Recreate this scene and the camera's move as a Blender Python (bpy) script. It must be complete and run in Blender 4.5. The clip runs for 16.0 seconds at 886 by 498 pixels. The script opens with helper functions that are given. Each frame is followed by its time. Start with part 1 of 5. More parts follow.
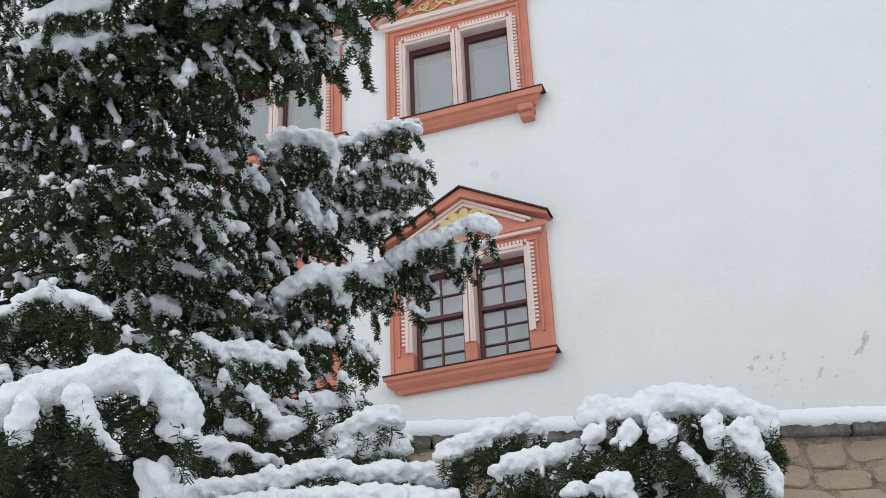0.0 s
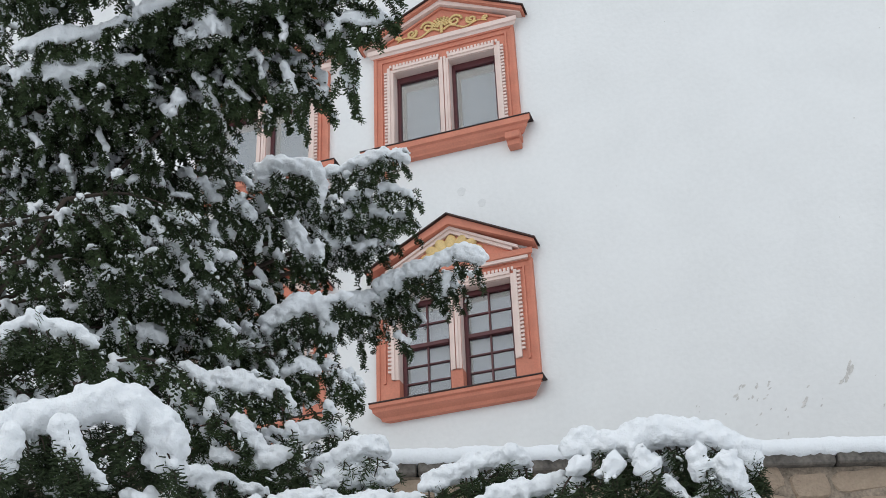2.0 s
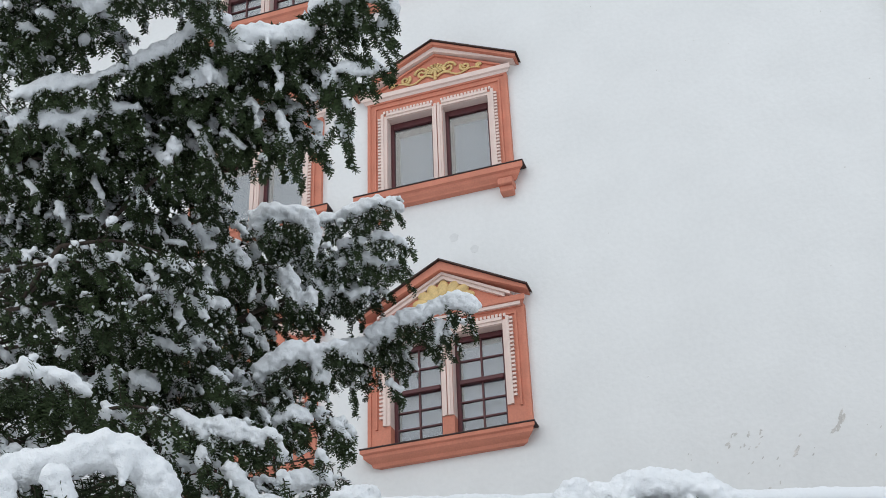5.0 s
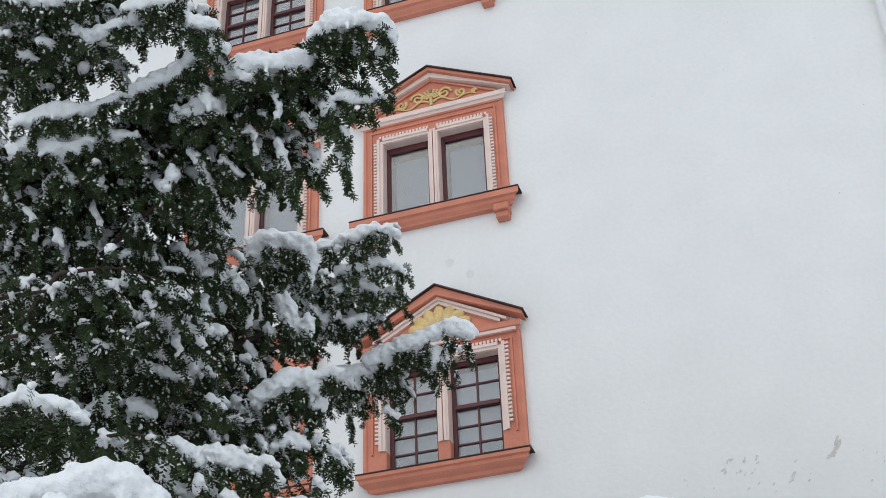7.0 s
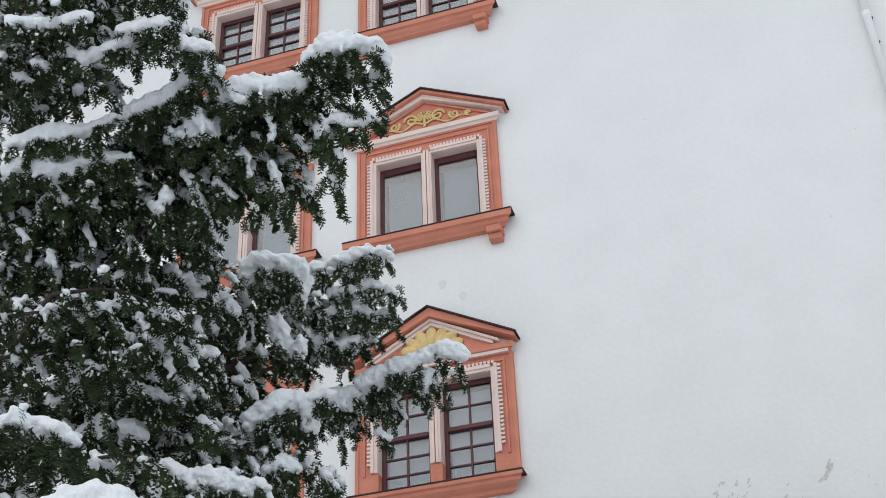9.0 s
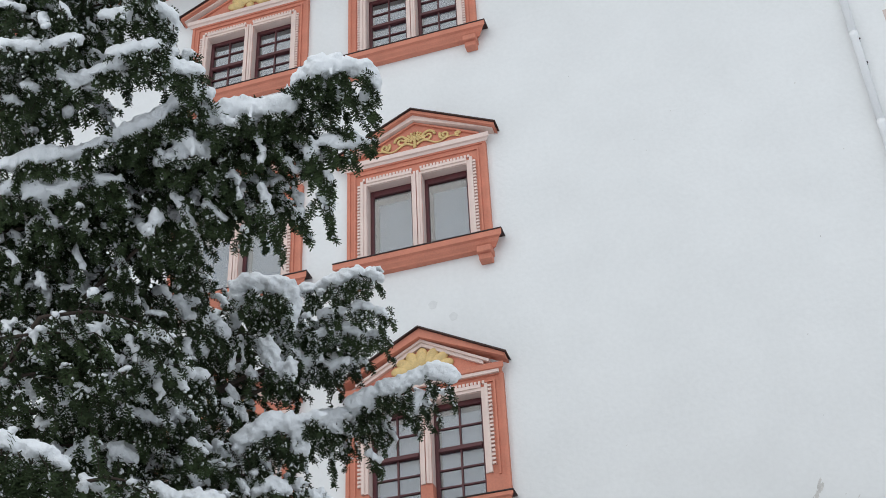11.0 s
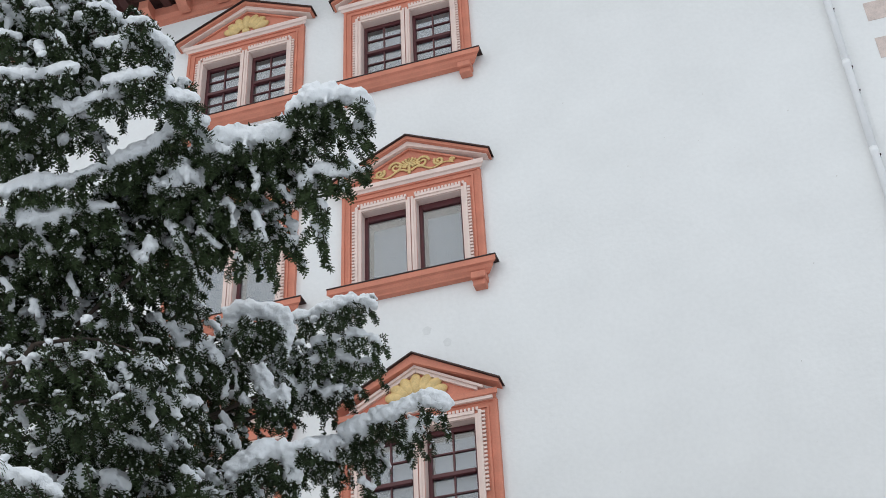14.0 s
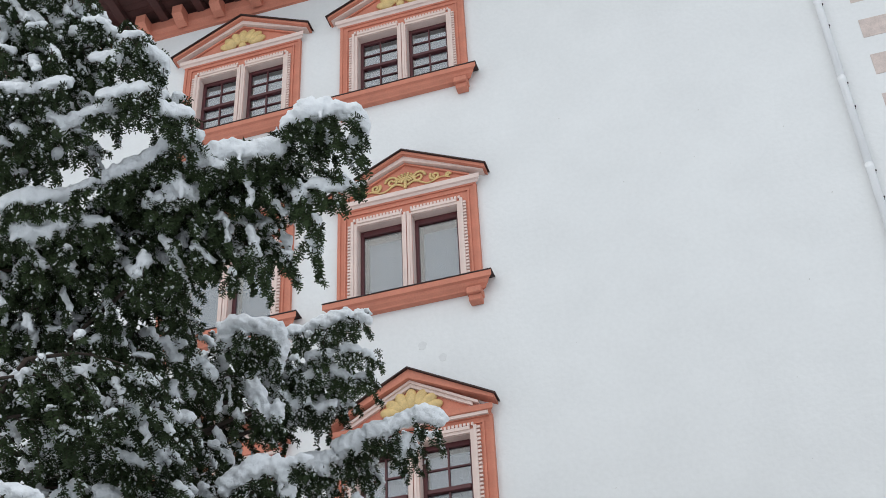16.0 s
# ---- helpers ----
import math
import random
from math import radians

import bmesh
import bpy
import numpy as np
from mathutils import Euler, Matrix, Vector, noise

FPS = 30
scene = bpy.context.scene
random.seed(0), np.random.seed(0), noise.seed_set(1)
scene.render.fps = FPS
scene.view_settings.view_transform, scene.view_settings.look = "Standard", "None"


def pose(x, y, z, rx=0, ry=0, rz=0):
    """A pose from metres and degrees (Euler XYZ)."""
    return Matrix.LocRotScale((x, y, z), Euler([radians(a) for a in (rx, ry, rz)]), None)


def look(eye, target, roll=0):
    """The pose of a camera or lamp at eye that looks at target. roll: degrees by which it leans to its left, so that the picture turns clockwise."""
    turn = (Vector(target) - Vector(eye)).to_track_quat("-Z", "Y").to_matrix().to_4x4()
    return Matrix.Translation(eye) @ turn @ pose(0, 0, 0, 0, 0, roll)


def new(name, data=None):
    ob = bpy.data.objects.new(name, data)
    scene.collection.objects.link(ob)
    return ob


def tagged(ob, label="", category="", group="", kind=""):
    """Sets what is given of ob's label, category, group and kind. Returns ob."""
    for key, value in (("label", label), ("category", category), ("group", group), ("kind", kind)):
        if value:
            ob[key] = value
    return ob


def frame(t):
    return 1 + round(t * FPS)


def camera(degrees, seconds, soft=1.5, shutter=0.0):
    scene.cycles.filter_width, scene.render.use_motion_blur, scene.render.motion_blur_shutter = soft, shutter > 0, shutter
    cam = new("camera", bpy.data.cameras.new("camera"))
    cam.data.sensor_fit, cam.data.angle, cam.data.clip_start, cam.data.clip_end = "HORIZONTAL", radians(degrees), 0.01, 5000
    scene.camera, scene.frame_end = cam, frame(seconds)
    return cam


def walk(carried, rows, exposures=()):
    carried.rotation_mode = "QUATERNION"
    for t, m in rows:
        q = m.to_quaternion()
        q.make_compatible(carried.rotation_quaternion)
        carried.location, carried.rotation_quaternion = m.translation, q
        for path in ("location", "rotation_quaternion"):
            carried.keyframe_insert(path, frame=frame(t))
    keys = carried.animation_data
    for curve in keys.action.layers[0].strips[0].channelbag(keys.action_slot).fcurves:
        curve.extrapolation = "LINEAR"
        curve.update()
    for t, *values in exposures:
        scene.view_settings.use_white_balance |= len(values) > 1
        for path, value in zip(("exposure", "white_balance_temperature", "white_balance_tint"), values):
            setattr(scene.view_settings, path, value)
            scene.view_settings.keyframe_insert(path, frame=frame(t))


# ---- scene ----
cam = camera(37.65, 16.0, soft=0.7)
PATH = [
    (0, (4.231, -13.427, 1.577), (3.675, -11.787, 2.579), -2.3),
    (0.5, (4.235, -13.438, 1.577), (3.688, -11.8, 2.587), -2.3),
    (1, (4.239, -13.447, 1.576), (3.699, -11.812, 2.595), -2.3),
    (1.5, (4.239, -13.45, 1.581), (3.706, -11.818, 2.607), -2.3),
    (2, (4.241, -13.455, 1.581), (3.712, -11.827, 2.616), -2.3),
    (2.5, (4.243, -13.457, 1.583), (3.72, -11.833, 2.626), -2.5),
    (3, (4.247, -13.466, 1.584), (3.728, -11.847, 2.637), -2.6),
    (3.5, (4.244, -13.469, 1.588), (3.73, -11.855, 2.651), -2.5),
    (4, (4.245, -13.477, 1.588), (3.735, -11.867, 2.658), -2.6),
    (4.2, (4.246, -13.478, 1.591), (3.736, -11.87, 2.666), -2.4),
    (6.5, (4.243, -13.505, 1.59), (3.749, -11.919, 2.704), -2.2),
    (7, (4.242, -13.51, 1.595), (3.753, -11.928, 2.717), -2.3),
    (7.5, (4.239, -13.511, 1.596), (3.754, -11.933, 2.725), -2.3),
    (8, (4.244, -13.516, 1.593), (3.762, -11.941, 2.728), -2.3),
    (8.5, (4.245, -13.523, 1.594), (3.767, -11.952, 2.735), -2.1),
    (9, (4.247, -13.524, 1.594), (3.775, -11.956, 2.742), -2.3),
    (11.5, (4.254, -13.537, 1.594), (3.804, -11.985, 2.772), -2.7),
    (12, (4.254, -13.54, 1.594), (3.806, -11.991, 2.777), -2.6),
    (12.5, (4.257, -13.541, 1.594), (3.813, -11.995, 2.783), -2.7),
    (13, (4.262, -13.547, 1.595), (3.821, -12.005, 2.79), -2.7),
    (13.5, (4.264, -13.55, 1.596), (3.826, -12.01, 2.795), -2.8),
    (14, (4.266, -13.553, 1.595), (3.83, -12.016, 2.798), -2.8),
    (14.5, (4.266, -13.552, 1.597), (3.832, -12.018, 2.805), -2.8),
    (15, (4.268, -13.549, 1.598), (3.837, -12.019, 2.811), -2.9),
    (15.5, (4.269, -13.544, 1.603), (3.841, -12.016, 2.82), -2.8),
    (16, (4.273, -13.546, 1.602), (3.847, -12.02, 2.823), -2.8),
]
walk(cam, [(t, look(eye, target, roll)) for t, eye, target, roll in PATH], exposures=[(0, -0.42), (16, -0.46)])
CLOUD = 0.75  # brightness of the cloud layer

# ---- world and light: overcast winter day ----
world = bpy.data.worlds.new("overcast")
scene.world = world
world.use_nodes = True
wt = world.node_tree
sky = wt.nodes.new("ShaderNodeTexSky")
sky.sky_type, sky.sun_disc = "NISHITA", False
sky.sun_elevation, sky.sun_rotation = radians(38), radians(200)
sky.air_density, sky.dust_density, sky.ozone_density = 1.0, 4.0, 1.0
wt.links.new(sky.outputs["Color"], wt.nodes["Background"].inputs["Color"])
wt.nodes["Background"].inputs["Strength"].default_value = 0.02
cloud = wt.nodes.new("ShaderNodeBackground")  # the even cloud layer under it
cloud.inputs["Color"].default_value, cloud.inputs["Strength"].default_value = (0.865, 0.95, 1.045, 1), CLOUD
both_skies = wt.nodes.new("ShaderNodeAddShader")
wt.links.new(wt.nodes["Background"].outputs[0], both_skies.inputs[0])
wt.links.new(cloud.outputs[0], both_skies.inputs[1])
wt.links.new(both_skies.outputs[0], wt.nodes["World Output"].inputs["Surface"])
sun_data = bpy.data.lights.new("sun", "SUN")
sun_data.energy, sun_data.angle, sun_data.color = 1.5, radians(120), (0.90, 0.96, 1.0)
sun = new("sun", sun_data)
sun.matrix_world = look((4, -25, 34), (0, 0, 5))


# ---- materials ----
def material(name, colour, rough=0.8, metal=0.0, spots=0.12, scale=6.0, fine=60.0, bump=0.15, dist=0.01, random_part=0.0, tint=None):
    """A surface with large stains, fine grain and relief."""
    m = bpy.data.materials.new(name)
    m.use_nodes = True
    n, l = m.node_tree.nodes, m.node_tree.links
    b = n["Principled BSDF"]
    b.inputs["Roughness"].default_value, b.inputs["Metallic"].default_value = rough, metal
    where = n.new("ShaderNodeTexCoord").outputs["Object"]
    big, small = n.new("ShaderNodeTexNoise"), n.new("ShaderNodeTexNoise")
    for tex, s, d in ((big, scale, 6), (small, fine, 4)):
        tex.inputs["Scale"].default_value, tex.inputs["Detail"].default_value = s, d
        l.new(where, tex.inputs["Vector"])
    add = n.new("ShaderNodeMath")
    add.operation = "MULTIPLY_ADD"
    add.inputs[1].default_value = 0.6
    l.new(big.outputs["Fac"], add.inputs[0])
    half = n.new("ShaderNodeMath")
    half.operation = "MULTIPLY"
    half.inputs[1].default_value = 0.4
    l.new(small.outputs["Fac"], half.inputs[0])
    l.new(half.outputs[0], add.inputs[2])
    last = add.outputs[0]
    if random_part:
        info = n.new("ShaderNodeObjectInfo")
        isl = n.new("ShaderNodeNewGeometry")
        both = n.new("ShaderNodeMath")
        both.operation = "ADD"
        l.new(info.outputs["Random"], both.inputs[0])
        l.new(isl.outputs["Random Per Island"], both.inputs[1])
        mix = n.new("ShaderNodeMath")
        mix.operation = "MULTIPLY_ADD"
        mix.inputs[1].default_value = random_part
        l.new(both.outputs[0], mix.inputs[0])
        l.new(last, mix.inputs[2])
        last = mix.outputs[0]
    ramp = n.new("ShaderNodeValToRGB")
    lo = tint if tint else tuple(c * (1 - 2 * spots) for c in colour)
    hi = tuple(min(1, c * (1 + spots)) for c in colour)
    ramp.color_ramp.elements[0].position, ramp.color_ramp.elements[1].position = 0.3, 0.7 + random_part
    ramp.color_ramp.elements[0].color, ramp.color_ramp.elements[1].color = (*lo, 1), (*hi, 1)
    l.new(last, ramp.inputs["Fac"])
    l.new(ramp.outputs["Color"], b.inputs["Base Color"])
    bm_node = n.new("ShaderNodeBump")
    bm_node.inputs["Strength"].default_value, bm_node.inputs["Distance"].default_value = bump, dist
    l.new(add.outputs[0], bm_node.inputs["Height"])
    l.new(bm_node.outputs["Normal"], b.inputs["Normal"])
    return m


PLASTER = material("white_plaster", (0.80, 0.80, 0.79), 0.9, spots=0.03, scale=1.1, fine=16, bump=0.32, dist=0.03)
BARE = material("bare_plaster", (0.66, 0.64, 0.61), 0.95, spots=0.2, scale=9, fine=80)
ORANGE = material("orange_stone_paint", (0.63, 0.232, 0.152), 0.8, spots=0.10, scale=3, fine=50, bump=0.2)
PINK = material("pale_pink_paint", (0.79, 0.625, 0.56), 0.8, spots=0.06, scale=4, fine=60)
GOLD = material("gilded_yellow_relief", (0.74, 0.53, 0.23), 0.55, spots=0.15, scale=12, fine=60)
WOOD = material("dark_red_window_wood", (0.10, 0.022, 0.026), 0.45, spots=0.15, scale=8, fine=90)
METAL = material("dark_sheet_metal", (0.050, 0.030, 0.028), 0.5, metal=0.3, spots=0.3, scale=5)
SOFFIT = material("dark_eaves_boards", (0.075, 0.026, 0.022), 0.8, spots=0.25, scale=3, fine=40, random_part=0.1)
PIPE = material("white_painted_pipe", (0.88, 0.88, 0.88), 0.45, spots=0.02, scale=3, fine=40, bump=0.05)
QUOIN = material("pinkish_quoin_paint", (0.66, 0.55, 0.50), 0.85, spots=0.12, scale=7, fine=60)
# white blind; shade behind the glass is put into its grey-blue colour
BLIND = material("dimmed_blind", (0.17, 0.225, 0.28), 0.9, spots=0.05, scale=1.5, fine=20)
# white curtain, a lighter copy; dimness behind small panes is in the colour
CURTAIN = material("dimmed_net_curtain", (0.31, 0.35, 0.40), 0.9, spots=0.06, scale=2.5, fine=25)
# near-black colour that stands in for the shade of unlit rooms
DARK = material("room_shade", (0.05, 0.05, 0.055), 0.95)
STONE = material("brown_rubble_stone", (0.32, 0.245, 0.18), 0.92, spots=0.35, scale=7, fine=45, bump=1.0, dist=0.035, random_part=0.3, tint=(0.19, 0.14, 0.10))
MORTAR = material("grey_brown_mortar", (0.29, 0.23, 0.175), 0.95, spots=0.4, scale=8, fine=50, bump=0.6)
CAP = material("weathered_cap_slab", (0.17, 0.15, 0.13), 0.9, spots=0.35, scale=9, fine=40, bump=0.5)
SNOW = material("fresh_snow", (0.915, 0.93, 0.945), 0.75, spots=0.015, scale=45, fine=190, bump=1.0, dist=0.012)
NEEDLE = material("dark_green_yew_needles", (0.040, 0.058, 0.025), 0.7, spots=0.4, scale=5, fine=30, bump=0.0, random_part=0.22, tint=(0.006, 0.010, 0.007))
NEEDLE.node_tree.nodes["Principled BSDF"].inputs["Specular IOR Level"].default_value = 0.15
BARK = material("dark_brown_bark", (0.06, 0.042, 0.032), 0.95, spots=0.3, scale=12, fine=70, bump=0.7)


def glass_material():
    m = bpy.data.materials.new("window_glass")
    m.use_nodes = True
    n, l = m.node_tree.nodes, m.node_tree.links
    n.remove(n["Principled BSDF"])
    clear, gloss, weight, mix = n.new("ShaderNodeBsdfTransparent"), n.new("ShaderNodeBsdfGlossy"), n.new("ShaderNodeLayerWeight"), n.new("ShaderNodeMixShader")
    gloss.inputs["Roughness"].default_value = 0.03
    clear.inputs["Color"].default_value = (0.95, 0.97, 0.98, 1)
    weight.inputs["Blend"].default_value = 0.25
    amount = n.new("ShaderNodeMath")
    amount.operation = "MULTIPLY_ADD"
    amount.inputs[1].default_value, amount.inputs[2].default_value = 0.22, 0.07
    l.new(weight.outputs["Facing"], amount.inputs[0])
    l.new(amount.outputs[0], mix.inputs[0])
    l.new(clear.outputs[0], mix.inputs[1])
    l.new(gloss.outputs[0], mix.inputs[2])
    l.new(mix.outputs[0], n["Material Output"].inputs["Surface"])
    return m


GLASS = glass_material()


# ---- mesh helpers ----
def part(name, bm, mat, parent=None, label="", smooth=False):
    """Links a bmesh as one mesh object under a thing or a part."""
    me = bpy.data.meshes.new(name)
    bm.to_mesh(me)
    bm.free()
    me.materials.append(mat)
    if smooth:
        me.polygons.foreach_set("use_smooth", [True] * len(me.polygons))
    ob = new(name, me)
    ob.parent = parent
    return tagged(ob, label)


def box(bm, x0, x1, y0, y1, z0, z1, bevel=0.0):
    vs = [bm.verts.new((x, y, z)) for z in (z0, z1) for x, y in ((x0, y0), (x1, y0), (x1, y1), (x0, y1))]
    fs = [bm.faces.new([vs[i] for i in q]) for q in ((3, 2, 1, 0), (4, 5, 6, 7), (0, 1, 5, 4), (1, 2, 6, 5), (2, 3, 7, 6), (3, 0, 4, 7))]
    if bevel:
        es = {e for f in fs for e in f.edges}
        bmesh.ops.bevel(bm, geom=list(es), offset=bevel, segments=1, affect="EDGES", profile=0.5)
    return vs


def prism(bm, outline, y0, y1):
    """A closed x,z outline, counterclockwise seen from the front, pushed from y0 (front) to y1."""
    a = [bm.verts.new((x, y0, z)) for x, z in outline]
    b = [bm.verts.new((x, y1, z)) for x, z in outline]
    bm.faces.new(a)
    bm.faces.new(b[::-1])
    for i in range(len(a)):
        j = (i + 1) % len(a)
        bm.faces.new((a[j], a[i], b[i], b[j]))


def profile_run(bm, profile, x0, x1, taper=0.0):
    """A moulding along x: profile points (y, z); taper pulls the ends in where the profile stands back."""
    front = min(y for y, z in profile)
    rows = []
    for x, s in ((x0, 1), (x1, -1)):
        rows.append([bm.verts.new((x + s * taper * (y - front), y, z)) for y, z in profile])
    n = len(profile)
    for i in range(n - 1):
        bm.faces.new((rows[0][i], rows[1][i], rows[1][i + 1], rows[0][i + 1]))
    bm.faces.new(rows[0])
    bm.faces.new(rows[1][::-1])
    bmesh.ops.recalc_face_normals(bm, faces=bm.faces)


def lathe(bm, rings, sides=16, centre=(0, 0)):
    """Stacked rings (radius, z) round a vertical axis."""
    made = [[bm.verts.new((centre[0] + r * math.cos(a), centre[1] + r * math.sin(a), z)) for a in (2 * math.pi * k / sides for k in range(sides))] for r, z in rings]
    for a, b in zip(made, made[1:]):
        for k in range(sides):
            bm.faces.new((a[k], a[(k + 1) % sides], b[(k + 1) % sides], b[k]))
    bm.faces.new(made[0][::-1])
    bm.faces.new(made[-1])


# ---- setting: ground, facade ----
bm = bmesh.new()
bmesh.ops.create_grid(bm, x_segments=80, y_segments=80, size=400)
for v in bm.verts:
    v.co.z = 0.25 * noise.noise(v.co * 0.08) * min(1, v.co.length / 60)
tagged(part("ground", bm, SNOW, smooth=True), "snow-covered ground below the castle wall", "ground", kind="structure")

COLUMNS = (0.0, -2.75)
STOREYS = ((8.06, 1.44), (11.78, 1.34), (15.65, 1.34))  # top of the sill, height of the opening over it
LIGHT_IN, LIGHT_OUT = 0.07, 0.74
WALL_L, WALL_R, WALL_TOP = -16.0, 7.45, 18.75
xs, zs = [WALL_L, WALL_R], [0.0, WALL_TOP]
holes = []
for cx0 in COLUMNS:
    for z0, h in STOREYS:
        for a, b in ((-LIGHT_OUT, -LIGHT_IN), (LIGHT_IN, LIGHT_OUT)):
            holes.append((cx0 + a, cx0 + b, z0 + 0.03, z0 + h))
            xs += [cx0 + a, cx0 + b]
            zs += [z0 + 0.03, z0 + h]
xs, zs = sorted(set(xs)), sorted(set(zs))
bm = bmesh.new()


def is_hole(i, k):
    mx, mz = (xs[i] + xs[i + 1]) / 2, (zs[k] + zs[k + 1]) / 2
    return any(a < mx < b and c < mz < d for a, b, c, d in holes)


grid = {}


def gv(i, k, y):
    if (i, k, y) not in grid:
        grid[i, k, y] = bm.verts.new((xs[i], y, zs[k]))
    return grid[i, k, y]


for i in range(len(xs) - 1):
    for k in range(len(zs) - 1):
        if is_hole(i, k):
            for (a, b), edge in ((((i, k), (i, k + 1)), (i - 1, k)), (((i + 1, k + 1), (i + 1, k)), (i + 1, k)), (((i + 1, k), (i, k)), (i, k - 1)), (((i, k + 1), (i + 1, k + 1)), (i, k + 1))):
                if not is_hole(*edge):
                    bm.faces.new((gv(*a, 0.0), gv(*b, 0.0), gv(*b, 0.6), gv(*a, 0.6)))
        else:
            bm.faces.new((gv(i, k, 0.0), gv(i + 1, k, 0.0), gv(i + 1, k + 1, 0.0), gv(i, k + 1, 0.0)))
            bm.faces.new((gv(i, k, 0.6), gv(i, k + 1, 0.6), gv(i + 1, k + 1, 0.6), gv(i + 1, k, 0.6)))
bmesh.ops.recalc_face_normals(bm, faces=bm.faces)
facade = tagged(part("wall_north", bm, PLASTER), "white plastered castle facade with slight patches", "wall", kind="structure")

# the rest of the building: side, back and roof close it
bm = bmesh.new()
box(bm, WALL_R - 0.6, WALL_R, 0.6, 9.0, 0, WALL_TOP)
tagged(part("wall_east", bm, PLASTER), "white plastered gable side of the castle", "wall", kind="structure")
bm = bmesh.new()
box(bm, WALL_L, WALL_R - 0.6, 8.6, 9.0, 0, WALL_TOP)
tagged(part("wall_south", bm, PLASTER), "plastered rear wall of the castle", "wall", kind="structure")
bm = bmesh.new()
for x0, x1 in ((WALL_L - 0.3, WALL_R + 0.5),):
    box(bm, x0, x1, -1.25, 9.6, WALL_TOP + 0.16, WALL_TOP + 0.30)
    prism_y = [(-1.3, WALL_TOP + 0.30), (9.7, WALL_TOP + 0.30), (4.2, WALL_TOP + 5.5)]
    a = [bm.verts.new((x0, y, z)) for y, z in prism_y]
    b = [bm.verts.new((x1, y, z)) for y, z in prism_y]
    bm.faces.new(a[::-1]), bm.faces.new(b)
    for i in range(3):
        bm.faces.new((a[i], a[(i + 1) % 3], b[(i + 1) % 3], b[i]))
tagged(part("roof", bm, SNOW), "steep castle roof under snow", "roof", kind="structure")
# added backing sheet: room darkness is painted on it, no rooms are built
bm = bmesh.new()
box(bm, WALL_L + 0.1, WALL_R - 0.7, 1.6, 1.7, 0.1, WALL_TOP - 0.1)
tagged(part("room_shade_sheet", bm, DARK), "added dark sheet for the shade of rooms behind the windows", "wall", kind="structure")

# eaves: orange band, corbels, dark boarded soffit, gutter
BAND_Z = 18.27
bm = bmesh.new()
profile_run(bm, [(0.0, BAND_Z), (-0.05, BAND_Z), (-0.06, BAND_Z + 0.10), (-0.11, BAND_Z + 0.16), (-0.12, BAND_Z + 0.34), (0.0, BAND_Z + 0.34)], WALL_L, WALL_R)
band = tagged(part("trim", bm, ORANGE), "orange painted cornice band under the eaves", "trim", kind="structure")
corbel_bm = bmesh.new()
o = [(-0.10, 0.30), (-0.10, 0.03), (-0.24, 0.05), (-0.36, 0.12), (-0.36, 0.30)]
a = [corbel_bm.verts.new((-0.09, y, z)) for y, z in o]
b = [corbel_bm.verts.new((0.09, y, z)) for y, z in o]
corbel_bm.faces.new(a), corbel_bm.faces.new(b[::-1])
for i in range(len(o)):
    j = (i + 1) % len(o)
    corbel_bm.faces.new((a[j], a[i], b[i], b[j]))
bmesh.ops.recalc_face_normals(corbel_bm, faces=corbel_bm.faces)
corbel = part("corbel", corbel_bm, ORANGE, band)
corbel.location = (-3.9, 0, BAND_Z + 0.04)
for i in range(-10, 17):
    if i:
        c = new("corbel", corbel.data)
        c.parent, c.location = band, (-3.9 + 0.69 * i, 0, BAND_Z + 0.04)
eaves = tagged(new("eaves"), "dark brown boarded eaves with rafters", "eaves", kind="structure")
bm = bmesh.new()
for i in range(9):
    box(bm, WALL_L, WALL_R + 0.4, -0.14 * (i + 1) + 0.003, -0.14 * i - 0.003, WALL_TOP - 0.03, WALL_TOP + 0.02 + 0.002 * (i % 2))
part("soffit_boards", bm, SOFFIT, eaves)
bm = bmesh.new()
box(bm, -0.075, 0.075, -1.15, 0.0, WALL_TOP - 0.16, WALL_TOP - 0.028, 0.01)
rafter = part("rafter", bm, SOFFIT, eaves)
rafter.location = (-3.56, 0, 0)
for i in range(-10, 17):
    if i:
        r = new("rafter", rafter.data)
        r.parent, r.location = eaves, (-3.56 + 0.69 * i, 0, 0)
bm = bmesh.new()
gut = [[bm.verts.new((x, -1.29 + 0.085 * math.cos(a), WALL_TOP + 0.12 + 0.085 * math.sin(a))) for a in (math.pi + k * math.pi / 8 for k in range(9))] for x in (WALL_L, WALL_R + 0.4)]
for k in range(8):
    bm.faces.new((gut[0][k], gut[1][k], gut[1][k + 1], gut[0][k + 1]))
part("gutter", bm, METAL, eaves, "dark metal half-round gutter", True)


